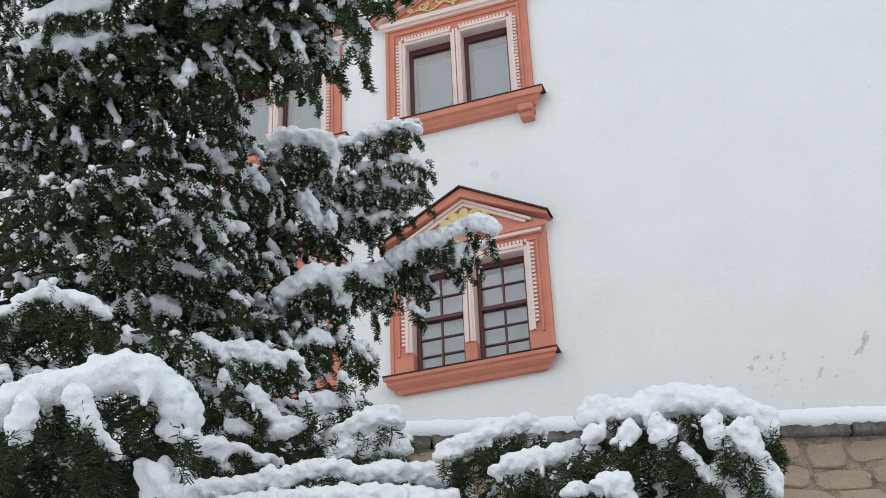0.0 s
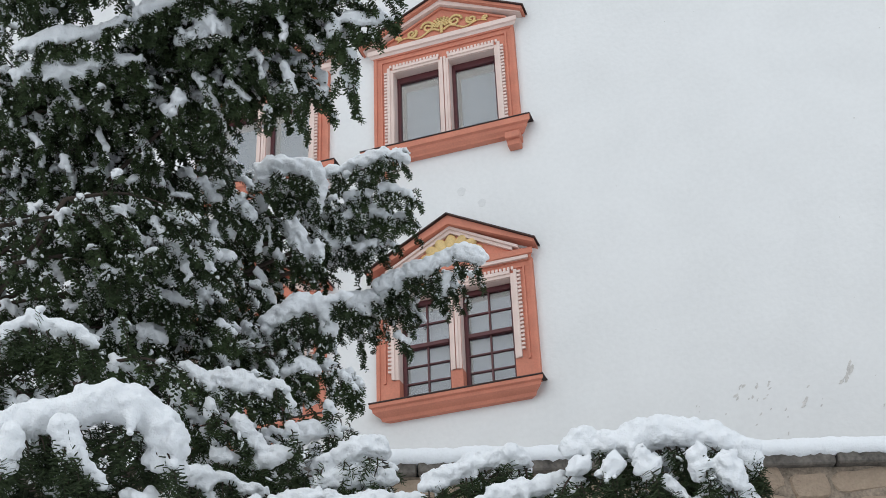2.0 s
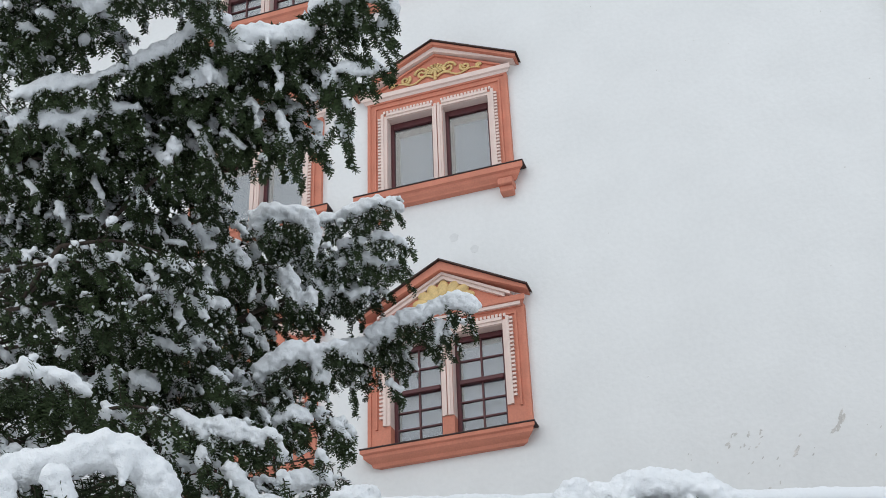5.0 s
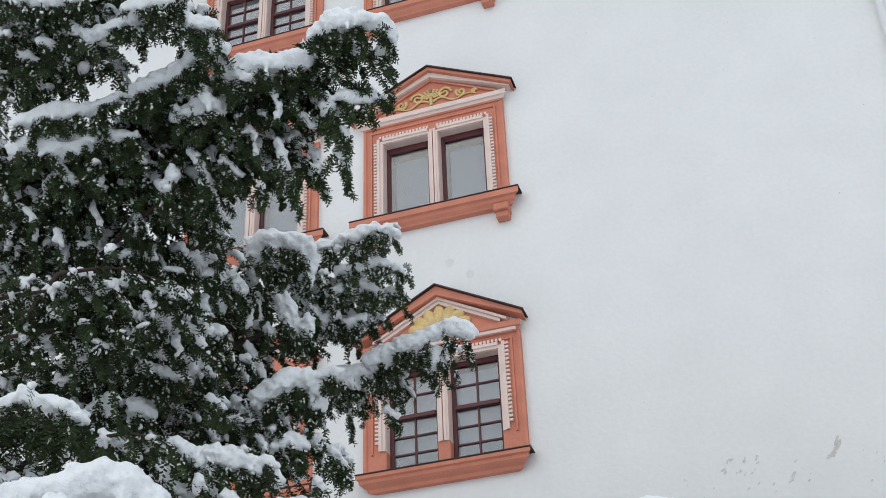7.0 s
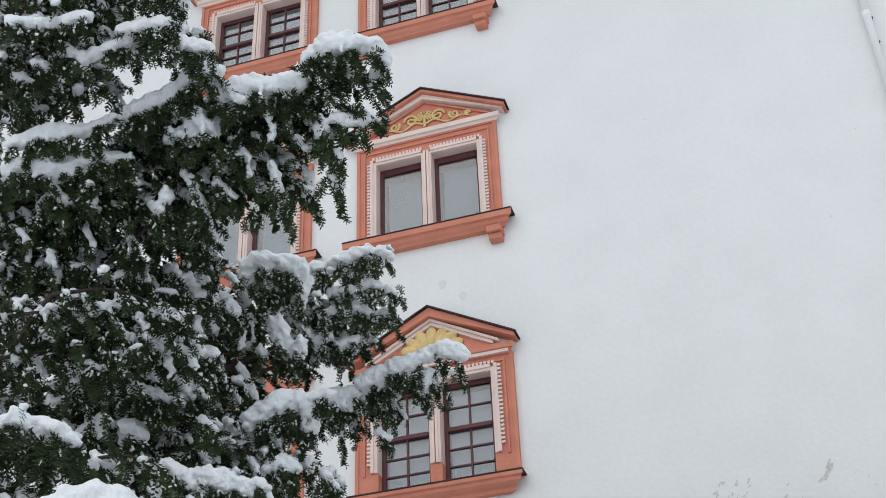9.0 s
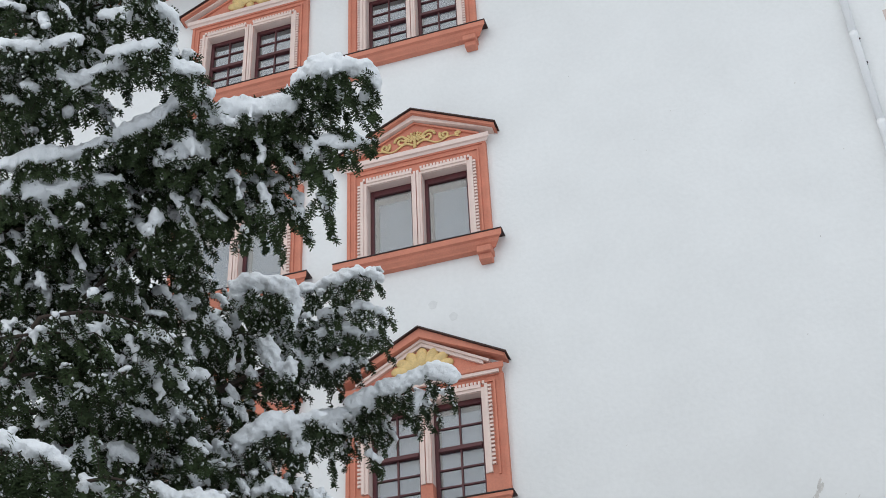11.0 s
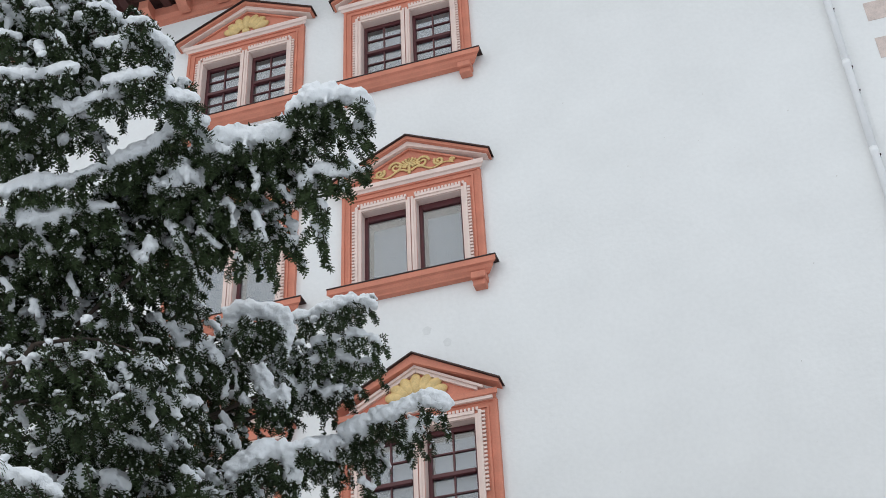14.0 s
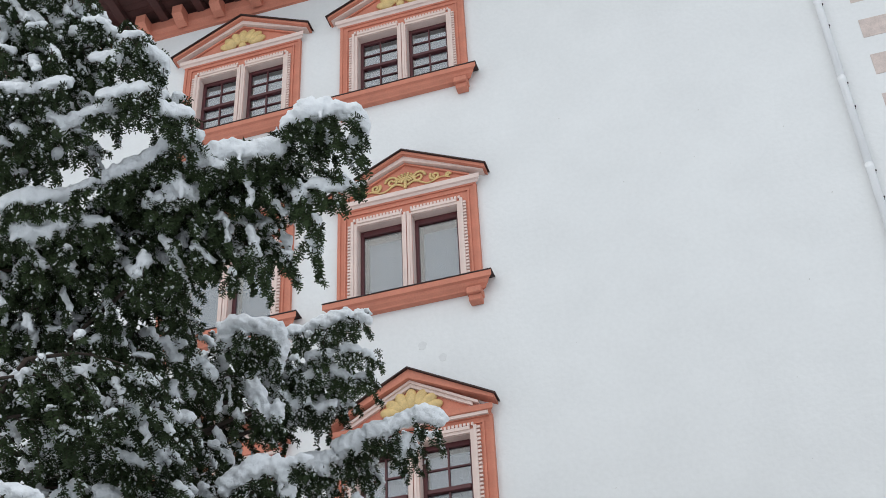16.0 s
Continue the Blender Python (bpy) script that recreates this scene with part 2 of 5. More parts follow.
# ---- windows ----
def surround(win, x, z, shell, tall):
    """Orange stone surround with pale inner mouldings, dentils, pediment and sill; tall: height of the opening."""
    lo = shell and tall > 1.4   # the lowest storey: narrower sill and cornice
    half = 1.03
    top = 1.63
    bm = bmesh.new()
    # slab with two openings, from bars that butt
    o, i_, e = LIGHT_OUT, LIGHT_IN, half
    box(bm, -e, -o, -0.05, 0.002, 0.0, top)
    box(bm, o, e, -0.05, 0.002, 0.0, top)
    box(bm, -o, o, -0.05, 0.002, tall, top)
    box(bm, -i_ - 0.003, i_ + 0.003, -0.05, 0.15, 0.0, tall)
    part("surround", bm, ORANGE, win)
    # raised outer fillet
    bm = bmesh.new()
    for s in (-1, 1):
        box(bm, min(s * 0.90, s * 0.925), max(s * 0.90, s * 0.925), -0.072, -0.05, 0.30 if lo else 0.02, top - 0.06)
        box(bm, min(s * 0.985, s * 1.03), max(s * 0.985, s * 1.03), -0.066, -0.05, 0.0, top)
    box(bm, -0.90, 0.90, -0.072, -0.05, top - 0.085, top - 0.06)
    part("fillet", bm, ORANGE, win)
    # pale inner moulding round each light: outer flat, inner step
    foot = 0.33 if lo else 0.02
    bm = bmesh.new()
    w = 0.075
    for s in (-1, 1):
        for inner, outer, y in ((LIGHT_OUT, LIGHT_OUT + 0.045, -0.068), (LIGHT_OUT + 0.045, LIGHT_OUT + w + 0.01, -0.086)):
            box(bm, min(s * inner, s * outer), max(s * inner, s * outer), y, -0.05, foot, tall + outer - LIGHT_OUT)
        for inner, outer, y in ((LIGHT_IN, LIGHT_IN - 0.03, -0.068), (LIGHT_IN - 0.03, 0.007, -0.08)):
            box(bm, min(s * inner, s * outer), max(s * inner, s * outer), y, -0.05, foot, tall + (LIGHT_IN - outer))
        for z0, z1, y in ((tall, tall + 0.04, -0.068), (tall + 0.04, tall + w + 0.008, -0.086)):
            box(bm, min(s * LIGHT_IN, s * LIGHT_OUT), max(s * LIGHT_IN, s * LIGHT_OUT), y, -0.05, z0, z1)
    part("inner_moulding", bm, PINK, win, "pale pink stepped inner moulding")
    # reveal lining, pale
    bm = bmesh.new()
    for s in (-1, 1):
        a, b = sorted((s * LIGHT_IN, s * LIGHT_OUT))
        box(bm, a, a + 0.006, -0.048, 0.14, foot, tall)
        box(bm, b - 0.006, b, -0.048, 0.14, foot, tall)
        box(bm, a + 0.006, b - 0.006, -0.048, 0.14, tall - 0.006, tall)
    part("reveal", bm, PINK, win)
    if lo:
        bm = bmesh.new()
        for s in (-1, 1):
            a, b = sorted((s * LIGHT_IN, s * LIGHT_OUT))
            box(bm, a, a + 0.006, -0.048, 0.14, 0.03, foot)
            box(bm, b - 0.006, b, -0.048, 0.14, 0.03, foot)
        part("reveal_foot", bm, ORANGE, win)
    # dentils
    bm = bmesh.new()
    zt = tall + w + 0.012
    n = 15
    for s in (-1, 1):
        for k in range(n):
            xx = s * (0.05 + (LIGHT_OUT + 0.06 - 0.05) * (k + 0.5) / n)
            box(bm, xx - 0.015, xx + 0.015, -0.082, -0.05, zt, zt + 0.042)
        m = int((tall + w - foot - 0.08) / 0.055)
        for k in range(m):
            zz = foot + 0.10 + k * 0.055
            x0, x1 = sorted((s * (LIGHT_OUT + w + 0.012), s * (LIGHT_OUT + w + 0.056)))
            box(bm, x0, x1, -0.082, -0.05, zz, zz + 0.03)
    part("dentil_band", bm, PINK, win, "row of pale pink dentils")
    # sill: moulded, with dark metal cover
    sx = 1.08 if lo else 1.185
    bm = bmesh.new()
    if lo:
        prof = [(0.0, 0.0), (-0.2, 0.0), (-0.2, -0.045), (-0.17, -0.06), (-0.165, -0.10), (-0.13, -0.13), (-0.09, -0.155), (-0.075, -0.195), (0.0, -0.195)]
    else:
        prof = [(0.0, 0.0), (-0.2, 0.0), (-0.2, -0.085), (-0.16, -0.098), (-0.14, -0.14), (-0.10, -0.175), (-0.09, -0.195), (0.0, -0.195)]
    profile_run(bm, prof, -sx, sx, 1.0)
    part("sill", bm, ORANGE, win, "moulded orange stone window sill")
    bm = bmesh.new()
    box(bm, -sx - 0.006, sx + 0.006, -0.212, 0.0, 0.003, 0.020, 0.004)
    part("sill_cover", bm, METAL, win, "dark metal sill cover")
    if not lo:
        for s in (-1, 1):
            bm = bmesh.new()
            box(bm, s * 0.93 - 0.10, s * 0.93 + 0.10, -0.19, 0.002, -0.30, -0.20, 0.01)
            box(bm, s * 0.93 - 0.085, s * 0.93 + 0.085, -0.14, 0.002, -0.39, -0.295, 0.01)
            part("bracket", bm, ORANGE, win)
    # entablature
    cx1 = 1.06 if lo else 1.10
    tip = 1.10 if lo else 1.20
    bm = bmesh.new()
    profile_run(bm, [(0.0, top), (-0.07, top), (-0.08, top + 0.02), (0.0, top + 0.03)], -half, half)
    part("frieze", bm, ORANGE, win)
    bm = bmesh.new()
    profile_run(bm, [(0.0, top + 0.02), (-0.085, top + 0.02), (-0.10, top + 0.05), (-0.13, top + 0.06), (-0.13, top + 0.135), (0.0, top + 0.145)], -cx1, cx1, 0.8)
    part("cornice", bm, PINK if not lo else ORANGE, win, "pale moulded cornice" if not lo else "orange moulded cornice")
    if lo:
        bm = bmesh.new()
        box(bm, -cx1 + 0.07, cx1 - 0.07, -0.112, -0.08, top + 0.01, top + 0.052)
        part("cornice_fillet", bm, PINK, win)
    base = top + 0.16
    apex = 2.44
    slope = (apex - base - 0.05) / tip
    # tympanum and raking mouldings, each one a band under the pediment's edge
    bm = bmesh.new()
    prism(bm, [(-tip + 0.16, base), (tip - 0.16, base), (0, apex - 0.10)], -0.055, 0.002)
    part("tympanum", bm, ORANGE, win)

    def rake(d0, d1, y, mat, name, ends):
        """A gable-shaped band between two depths below the top edge."""
        bm2 = bmesh.new()
        for s in (-1, 1):
            pts = [(0, apex - d0), (0, apex - d1), (s * ends, max(base + 0.001, apex - d1 - slope * ends)), (s * ends, apex - d0 - slope * ends)]
            if s > 0:
                pts = pts[::-1]
            prism(bm2, pts[::-1], y, 0.002)
        bmesh.ops.recalc_face_normals(bm2, faces=bm2.faces)
        return part(name, bm2, mat, win)

    if lo:
        rake(0.0, 0.125, -0.19, ORANGE, "raking_cornice", tip)
        rake(0.127, 0.165, -0.13, PINK, "raking_moulding", tip - 0.22)
        rake(0.167, 0.215, -0.10, PINK, "raking_fillet", tip - 0.30)
    else:
        rake(0.0, 0.05, -0.20, ORANGE, "raking_cornice", tip)
        rake(0.052, 0.135, -0.14, PINK, "raking_moulding", tip - 0.04)
        rake(0.137, 0.17, -0.09, ORANGE, "raking_fillet", tip - 0.25)
    bm = bmesh.new()
    for s in (-1, 1):
        pts = [(0, apex + 0.002), (s * (tip + 0.03), apex + 0.002 - slope * (tip + 0.03)), (s * (tip + 0.03), apex + 0.020 - slope * (tip + 0.03)), (0, apex + 0.020)]
        prism(bm, pts if s > 0 else pts[::-1], -0.235, 0.002)
    bmesh.ops.recalc_face_normals(bm, faces=bm.faces)
    part("pediment_cover", bm, METAL, win, "dark metal pediment cover")
    # gilded relief
    bm = bmesh.new()
    if shell:
        n = 7
        for k in range(n):
            a = math.pi * (k + 0.5) / n
            r = 0.33 if lo else 0.32
            cx1_, cz = 0.62 * r * math.cos(a) * 1.35, 0.62 * r * math.sin(a)
            m = Matrix.Translation((cx1_, -0.075, base + 0.07 + cz)) @ Matrix.Rotation(-(a - math.pi / 2), 4, "Y") @ Matrix.Diagonal((0.085, 0.05, 0.15, 1))
            bmesh.ops.create_uvsphere(bm, u_segments=12, v_segments=8, radius=1, matrix=m)
        bmesh.ops.create_uvsphere(bm, u_segments=12, v_segments=8, radius=1, matrix=Matrix.Translation((0, -0.085, base + 0.06)) @ Matrix.Diagonal((0.07, 0.04, 0.06, 1)))
    else:
        def bead(px, pz, r, y=-0.075):
            bmesh.ops.create_icosphere(bm, subdivisions=1, radius=r, matrix=Matrix.Translation((px, y, pz)) @ Matrix.Diagonal((1, 0.7, 1, 1)))
        for s in (-1, 1):
            for cx_, cz_, r0, turns, start in ((0.19, 0.13, 0.095, 1.35, 0.2), (0.42, 0.085, 0.07, 1.3, 2.6), (0.60, 0.05, 0.035, 0.9, 0.4)):
                for k in range(26):
                    u = k / 25
                    a, r = start + turns * 2 * math.pi * u, r0 * (1 - 0.78 * u)
                    bead(s * 1.06 * (cx_ + r * math.cos(a)), base + 0.06 + 1.1 * (cz_ + r * math.sin(a)), 0.027 - 0.009 * u)
            for k in range(5):
                a = math.pi / 2 - s * k * 0.30
                for q in range(4):
                    rr = 0.06 + 0.035 * q
                    bead(rr * math.cos(a), base + 0.15 + rr * math.sin(a), 0.024)
        for k in range(44):
            u = k / 43
            for s in (-1, 1):
                bead(s * (0.04 + 0.62 * u), base + 0.07 + 0.05 * math.sin(u * 9.5) * (1 - 0.5 * u) + 0.03 * (1 - u), 0.022 - 0.010 * u)
        for q in range(6):
            bead(0, base + 0.06 + 0.035 * q, 0.03)
    part("relief", bm, GOLD, win, "gilded yellow shell relief" if shell else "gilded yellow leaf-scroll relief", True)


def sashes(win, tall, barred):
    """Dark red casements behind the reveal; barred: cross bars with a transom, else one pane."""
    for s in (-1, 1):
        a, b = sorted((s * LIGHT_IN, s * LIGHT_OUT))
        a, b = a + 0.006, b - 0.006
        y0, y1 = 0.075, 0.135
        z0, z1 = 0.032, tall - 0.006
        t = 0.05
        bm = bmesh.new()
        box(bm, a, a + t, y0, y1, z0, z1, 0.006)
        box(bm, b - t, b, y0, y1, z0, z1, 0.006)
        head = t + (0.02 if barred else 0.05)
        box(bm, a + t, b - t, y0, y1, z1 - head, z1, 0.006)
        box(bm, a + t, b - t, y0, y1, z0, z0 + t, 0.006)
        sash = part("casement", bm, WOOD, win, "dark red-brown casement frame")
        ia, ib, iz0, iz1 = a + t, b - t, z0 + t, z1 - head
        ranges = [(iz0, iz1)]
        if barred:
            mid = iz0 + (iz1 - iz0) * 0.56
            bm = bmesh.new()
            box(bm, ia, ib, y0 - 0.02, y1, mid - 0.030, mid + 0.030, 0.008)
            part("transom", bm, WOOD, sash)
            ranges = [(iz0, mid - 0.030), (mid + 0.030, iz1)]
            for (r0, r1), rows in zip(ranges, (3, 2)):
                cuts = [r0 + (r1 - r0) * k / rows for k in range(1, rows)]
                bm = bmesh.new()
                c = (ia + ib) / 2
                box(bm, c - 0.010, c + 0.010, y0 + 0.008, y1 - 0.008, r0, r1)
                for zc in cuts:
                    box(bm, ia, c - 0.010, y0 + 0.01, y1 - 0.01, zc - 0.009, zc + 0.009)
                    box(bm, c + 0.010, ib, y0 + 0.01, y1 - 0.01, zc - 0.009, zc + 0.009)
                part("glazing_bars", bm, WOOD, sash)
                edges = [r0] + cuts + [r1]
                for u0, u1 in ((ia, c - 0.010), (c + 0.010, ib)):
                    for v0, v1 in zip(edges, edges[1:]):
                        pane(sash, u0, u1, v0 + 0.004, v1 - 0.004, y0 + 0.03)
        else:
            pane(sash, ia, ib, iz0, iz1, y0 + 0.03)
        # blind or curtain behind the glass, its colour dimmed to match shaded panes
        bm = bmesh.new()
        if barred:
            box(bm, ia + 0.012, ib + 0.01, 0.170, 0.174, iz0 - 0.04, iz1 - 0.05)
            part("curtain", bm, CURTAIN, win, "closed net curtain, dimmed to grey")
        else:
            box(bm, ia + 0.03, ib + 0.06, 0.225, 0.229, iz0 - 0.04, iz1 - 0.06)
            part("blind", bm, BLIND, win, "lowered blind, dimmed to grey-blue")


def pane(sash, x0, x1, z0, z1, y):
    bm = bmesh.new()
    tilt = random.uniform(-0.003, 0.003)
    box(bm, x0 - 0.004, x1 + 0.004, y, y + 0.004, z0 - 0.004, z1 + 0.004)
    for v in bm.verts:
        v.co.y += tilt * (v.co.z - z0) + random.uniform(-0.0004, 0.0004)
    ob = part("pane", bm, GLASS, sash)
    ob.visible_shadow = False


n_win = 0
for cx0 in COLUMNS:
    for level, (z0, h) in enumerate(STOREYS):
        n_win += 1
        win = new("window_%d" % n_win)
        win.location = (cx0, 0, z0)
        surround(win, cx0, z0, level != 1, h)
        sashes(win, h, level != 1)
        words = ("small-paned twin window in an orange surround with yellow shell pediment", "plain-glazed twin window in an orange surround with gilded scroll pediment", "small-paned twin window in an orange surround below the eaves")[level]
        tagged(win, words, "window", "castle facade windows", "structure")

# ---- downpipe, quoins, flaked plaster ----
pipe = tagged(new("downpipe"), "white painted metal downpipe on the plaster", "downpipe")
pipe.location = (6.13, -0.08, 0)
for i in range(12):
    bm = bmesh.new()
    zb = 12.23 - 8 * 1.54 + i * 1.54
    zb, zt = max(0.0, zb), min(zb + 1.54, WALL_TOP - 0.06)
    if zt > zb:
        lathe(bm, [(0.050, zb), (0.050, zt - 0.09), (0.055, zt - 0.085), (0.055, zt)])
        part("pipe_section", bm, PIPE, pipe, smooth=True)
        for zz in (zt - 0.12, zt - 0.55):
            bm = bmesh.new()
            box(bm, 0.046, 0.066, -0.008, 0.008, zz - 0.009, zz + 0.009)
            box(bm, 0.050, 0.060, 0.008, 0.082, zz - 0.005, zz + 0.005)
            part("clip", bm, METAL, pipe, "small dark pipe clip")
for i in range(27):
    zq = 13.75 + 0.70 * (i - 19)
    if zq > 0.1 and zq < 18:
        bm = bmesh.new()
        box(bm, 6.57 + 0.012 * math.sin(i * 1.7), 7.46, -0.006, 0.01, zq, zq + 0.355 + 0.015 * math.sin(i * 3.1))
        tagged(part("quoin", bm, QUOIN, facade), "pinkish painted corner stone")


def flake(x, z, size, seed):
    """An irregular chip where paint has come off, with the bare plaster showing a little proud of nothing."""
    rng = random.Random(seed)
    bm = bmesh.new()
    n = 15
    st = rng.uniform(0.5, 1.0)
    ang = rng.uniform(0.4, 1.3)
    pts = []
    for k in range(n):
        a = 2 * math.pi * k / n
        r = size * rng.uniform(0.55, 1.15)
        px, pz = r * math.cos(a), r * st * 0.55 * math.sin(a)
        pts.append((x + px * math.cos(ang) - pz * math.sin(ang), z + px * math.sin(ang) + pz * math.cos(ang)))
    prism(bm, pts, -0.004 - 0.0004 * (seed % 5), 0.003)
    part("bare_patch", bm, BARE, facade)


flake(4.43, 7.63, 0.055, 1), flake(4.42, 7.56, 0.07, 2), flake(4.37, 7.48, 0.075, 8), flake(4.31, 7.44, 0.05, 9), flake(3.90, 7.29, 0.065, 3), flake(3.87, 7.23, 0.035, 4)
rng = random.Random(5)
for k in range(16):
    flake(3.42 + rng.uniform(-0.25, 0.15), 7.5 + rng.uniform(-0.12, 0.1), rng.uniform(0.012, 0.035), 20 + k)
for k in range(40):
    flake(rng.uniform(2.6, 5.6), rng.uniform(6.4, 7.45), rng.uniform(0.008, 0.028), 50 + k)
for k in range(16):
    flake(rng.uniform(1.6, 5.8), rng.uniform(8.2, 15.5), rng.uniform(0.006, 0.014), 150 + k)

PATCH = material("repaired_plaster", (0.73, 0.73, 0.72), 0.9, spots=0.04, scale=5, fine=40)
for px_, pz_, pr_ in ((0.15, 10.94, 0.06), (0.42, 10.70, 0.055)):
    bm = bmesh.new()
    prism(bm, [(px_ + pr_ * (1 + 0.15 * math.sin(5 * a)) * math.cos(a), pz_ + pr_ * 1.1 * math.sin(a)) for a in (2 * math.pi * k / 18 for k in range(18))], -0.003, 0.003)
    part("repair_patch", bm, PATCH, facade)

# ---- yew trees under snow ----
def mesh_from(name, verts, faces, mat, parent, label="", smooth=False):
    """One mesh object from arrays: verts n x 3, faces m x 3 or m x 4."""
    me = bpy.data.meshes.new(name)
    k = faces.shape[1]
    me.vertices.add(len(verts))
    me.vertices.foreach_set("co", verts.astype(np.float32).ravel())
    me.loops.add(faces.size)
    me.loops.foreach_set("vertex_index", faces.astype(np.int32).ravel())
    me.polygons.add(len(faces))
    me.polygons.foreach_set("loop_start", np.arange(0, faces.size, k, dtype=np.int32))
    if smooth:
        me.polygons.foreach_set("use_smooth", np.ones(len(faces), dtype=bool))
    me.update(calc_edges=True)
    me.materials.append(mat)
    ob = new(name, me)
    ob.parent = parent
    return tagged(ob, label)


def tubes(paths, sides=4):
    """Tapered tubes: each path is (points n x 3, radii n)."""
    V, Fc, base = [], [], 0
    ang = np.linspace(0, 2 * np.pi, sides, endpoint=False)
    for P, R in paths:
        n = len(P)
        T = np.gradient(P, axis=0)
        T /= np.linalg.norm(T, axis=1)[:, None] + 1e-9
        ref = np.where(np.abs(T[:, 2:3]) > 0.9, np.array([[1.0, 0, 0]]), np.array([[0, 0, 1.0]]))
        A = np.cross(T, ref)
        A /= np.linalg.norm(A, axis=1)[:, None] + 1e-9
        B = np.cross(T, A)
        ring = P[:, None] + R[:, None, None] * (np.cos(ang)[None, :, None] * A[:, None] + np.sin(ang)[None, :, None] * B[:, None])
        V.append(ring.reshape(-1, 3))
        i = np.arange(n - 1)[:, None] * sides
        j = np.arange(sides)[None]
        j2 = (j + 1) % sides
        Fc.append(np.stack([base + i + j, base + i + j2, base + i + sides + j2, base + i + sides + j], -1).reshape(-1, 4))
        base += n * sides
    return np.concatenate(V), np.concatenate(Fc)


def smooth_path(pts, n=40):
    """Catmull-Rom through the points, evenly spaced."""
    P = np.array(pts, float)
    P = np.vstack([2 * P[0] - P[1], P, 2 * P[-1] - P[-2]])
    out = []
    for i in range(1, len(P) - 2):
        t = np.linspace(0, 1, 24, endpoint=False)[:, None]
        a, b, c, d = P[i - 1], P[i], P[i + 1], P[i + 2]
        out.append(0.5 * (2 * b + (c - a) * t + (2 * a - 5 * b + 4 * c - d) * t ** 2 + (3 * b - a - 3 * c + d) * t ** 3))
    out.append(P[-2][None])
    out = np.concatenate(out)
    s = np.concatenate([[0], np.cumsum(np.linalg.norm(np.diff(out, axis=0), axis=1))])
    return np.stack([np.interp(np.linspace(0, s[-1], n), s, out[:, k]) for k in range(3)], 1), s[-1]


ICO = bmesh.new()
bmesh.ops.create_icosphere(ICO, subdivisions=2, radius=1)
ICO_V = np.array([v.co[:] for v in ICO.verts])
ICO_F = np.array([[v.index for v in f.verts] for f in ICO.faces])
ICO.free()


CRUMB = bmesh.new()
bmesh.ops.create_icosphere(CRUMB, subdivisions=1, radius=1)
CRUMB_V = np.array([v.co[:] for v in CRUMB.verts])
CRUMB_F = np.array([[v.index for v in f.verts] for f in CRUMB.faces])
CRUMB.free()


def unit(v):
    return v / (np.linalg.norm(v, axis=-1, keepdims=True) + 1e-9)


def snow_mesh(name, lumps, parent, voxel, label=""):
    """Lumps (centre, radii) melted into one uneven body of snow."""
    C = np.array([c for c, r in lumps])
    Rr = np.array([r for c, r in lumps])
    V = (C[:, None] + Rr[:, None] * ICO_V[None]).reshape(-1, 3)
    Fc = (np.arange(len(C))[:, None, None] * len(ICO_V) + ICO_F[None]).reshape(-1, 3)
    ob = mesh_from(name, V, Fc, SNOW, parent, label, True)
    re = ob.modifiers.new("melt", "REMESH")
    re.mode, re.voxel_size, re.use_smooth_shade = "VOXEL", voxel, True
    sm = ob.modifiers.new("settle", "SMOOTH")
    sm.factor, sm.iterations = 0.5, 1
    di = ob.modifiers.new("lumps", "DISPLACE")
    di.texture, di.strength, di.mid_level, di.texture_coords = SNOW_TEX, SNOW_LUMP, 0.5, "GLOBAL"
    return ob


SNOW_TEX = bpy.data.textures.new("snow_lumps", "CLOUDS")
SNOW_TEX.noise_scale, SNOW_TEX.noise_depth = 0.026, 5
SNOW_LUMP = 0.024
counter = [0]
ROOTS = {"yew_tree": (0.0, -9.12), "yew_shrub": (2.24, -9.15)}  # where the trunks stand


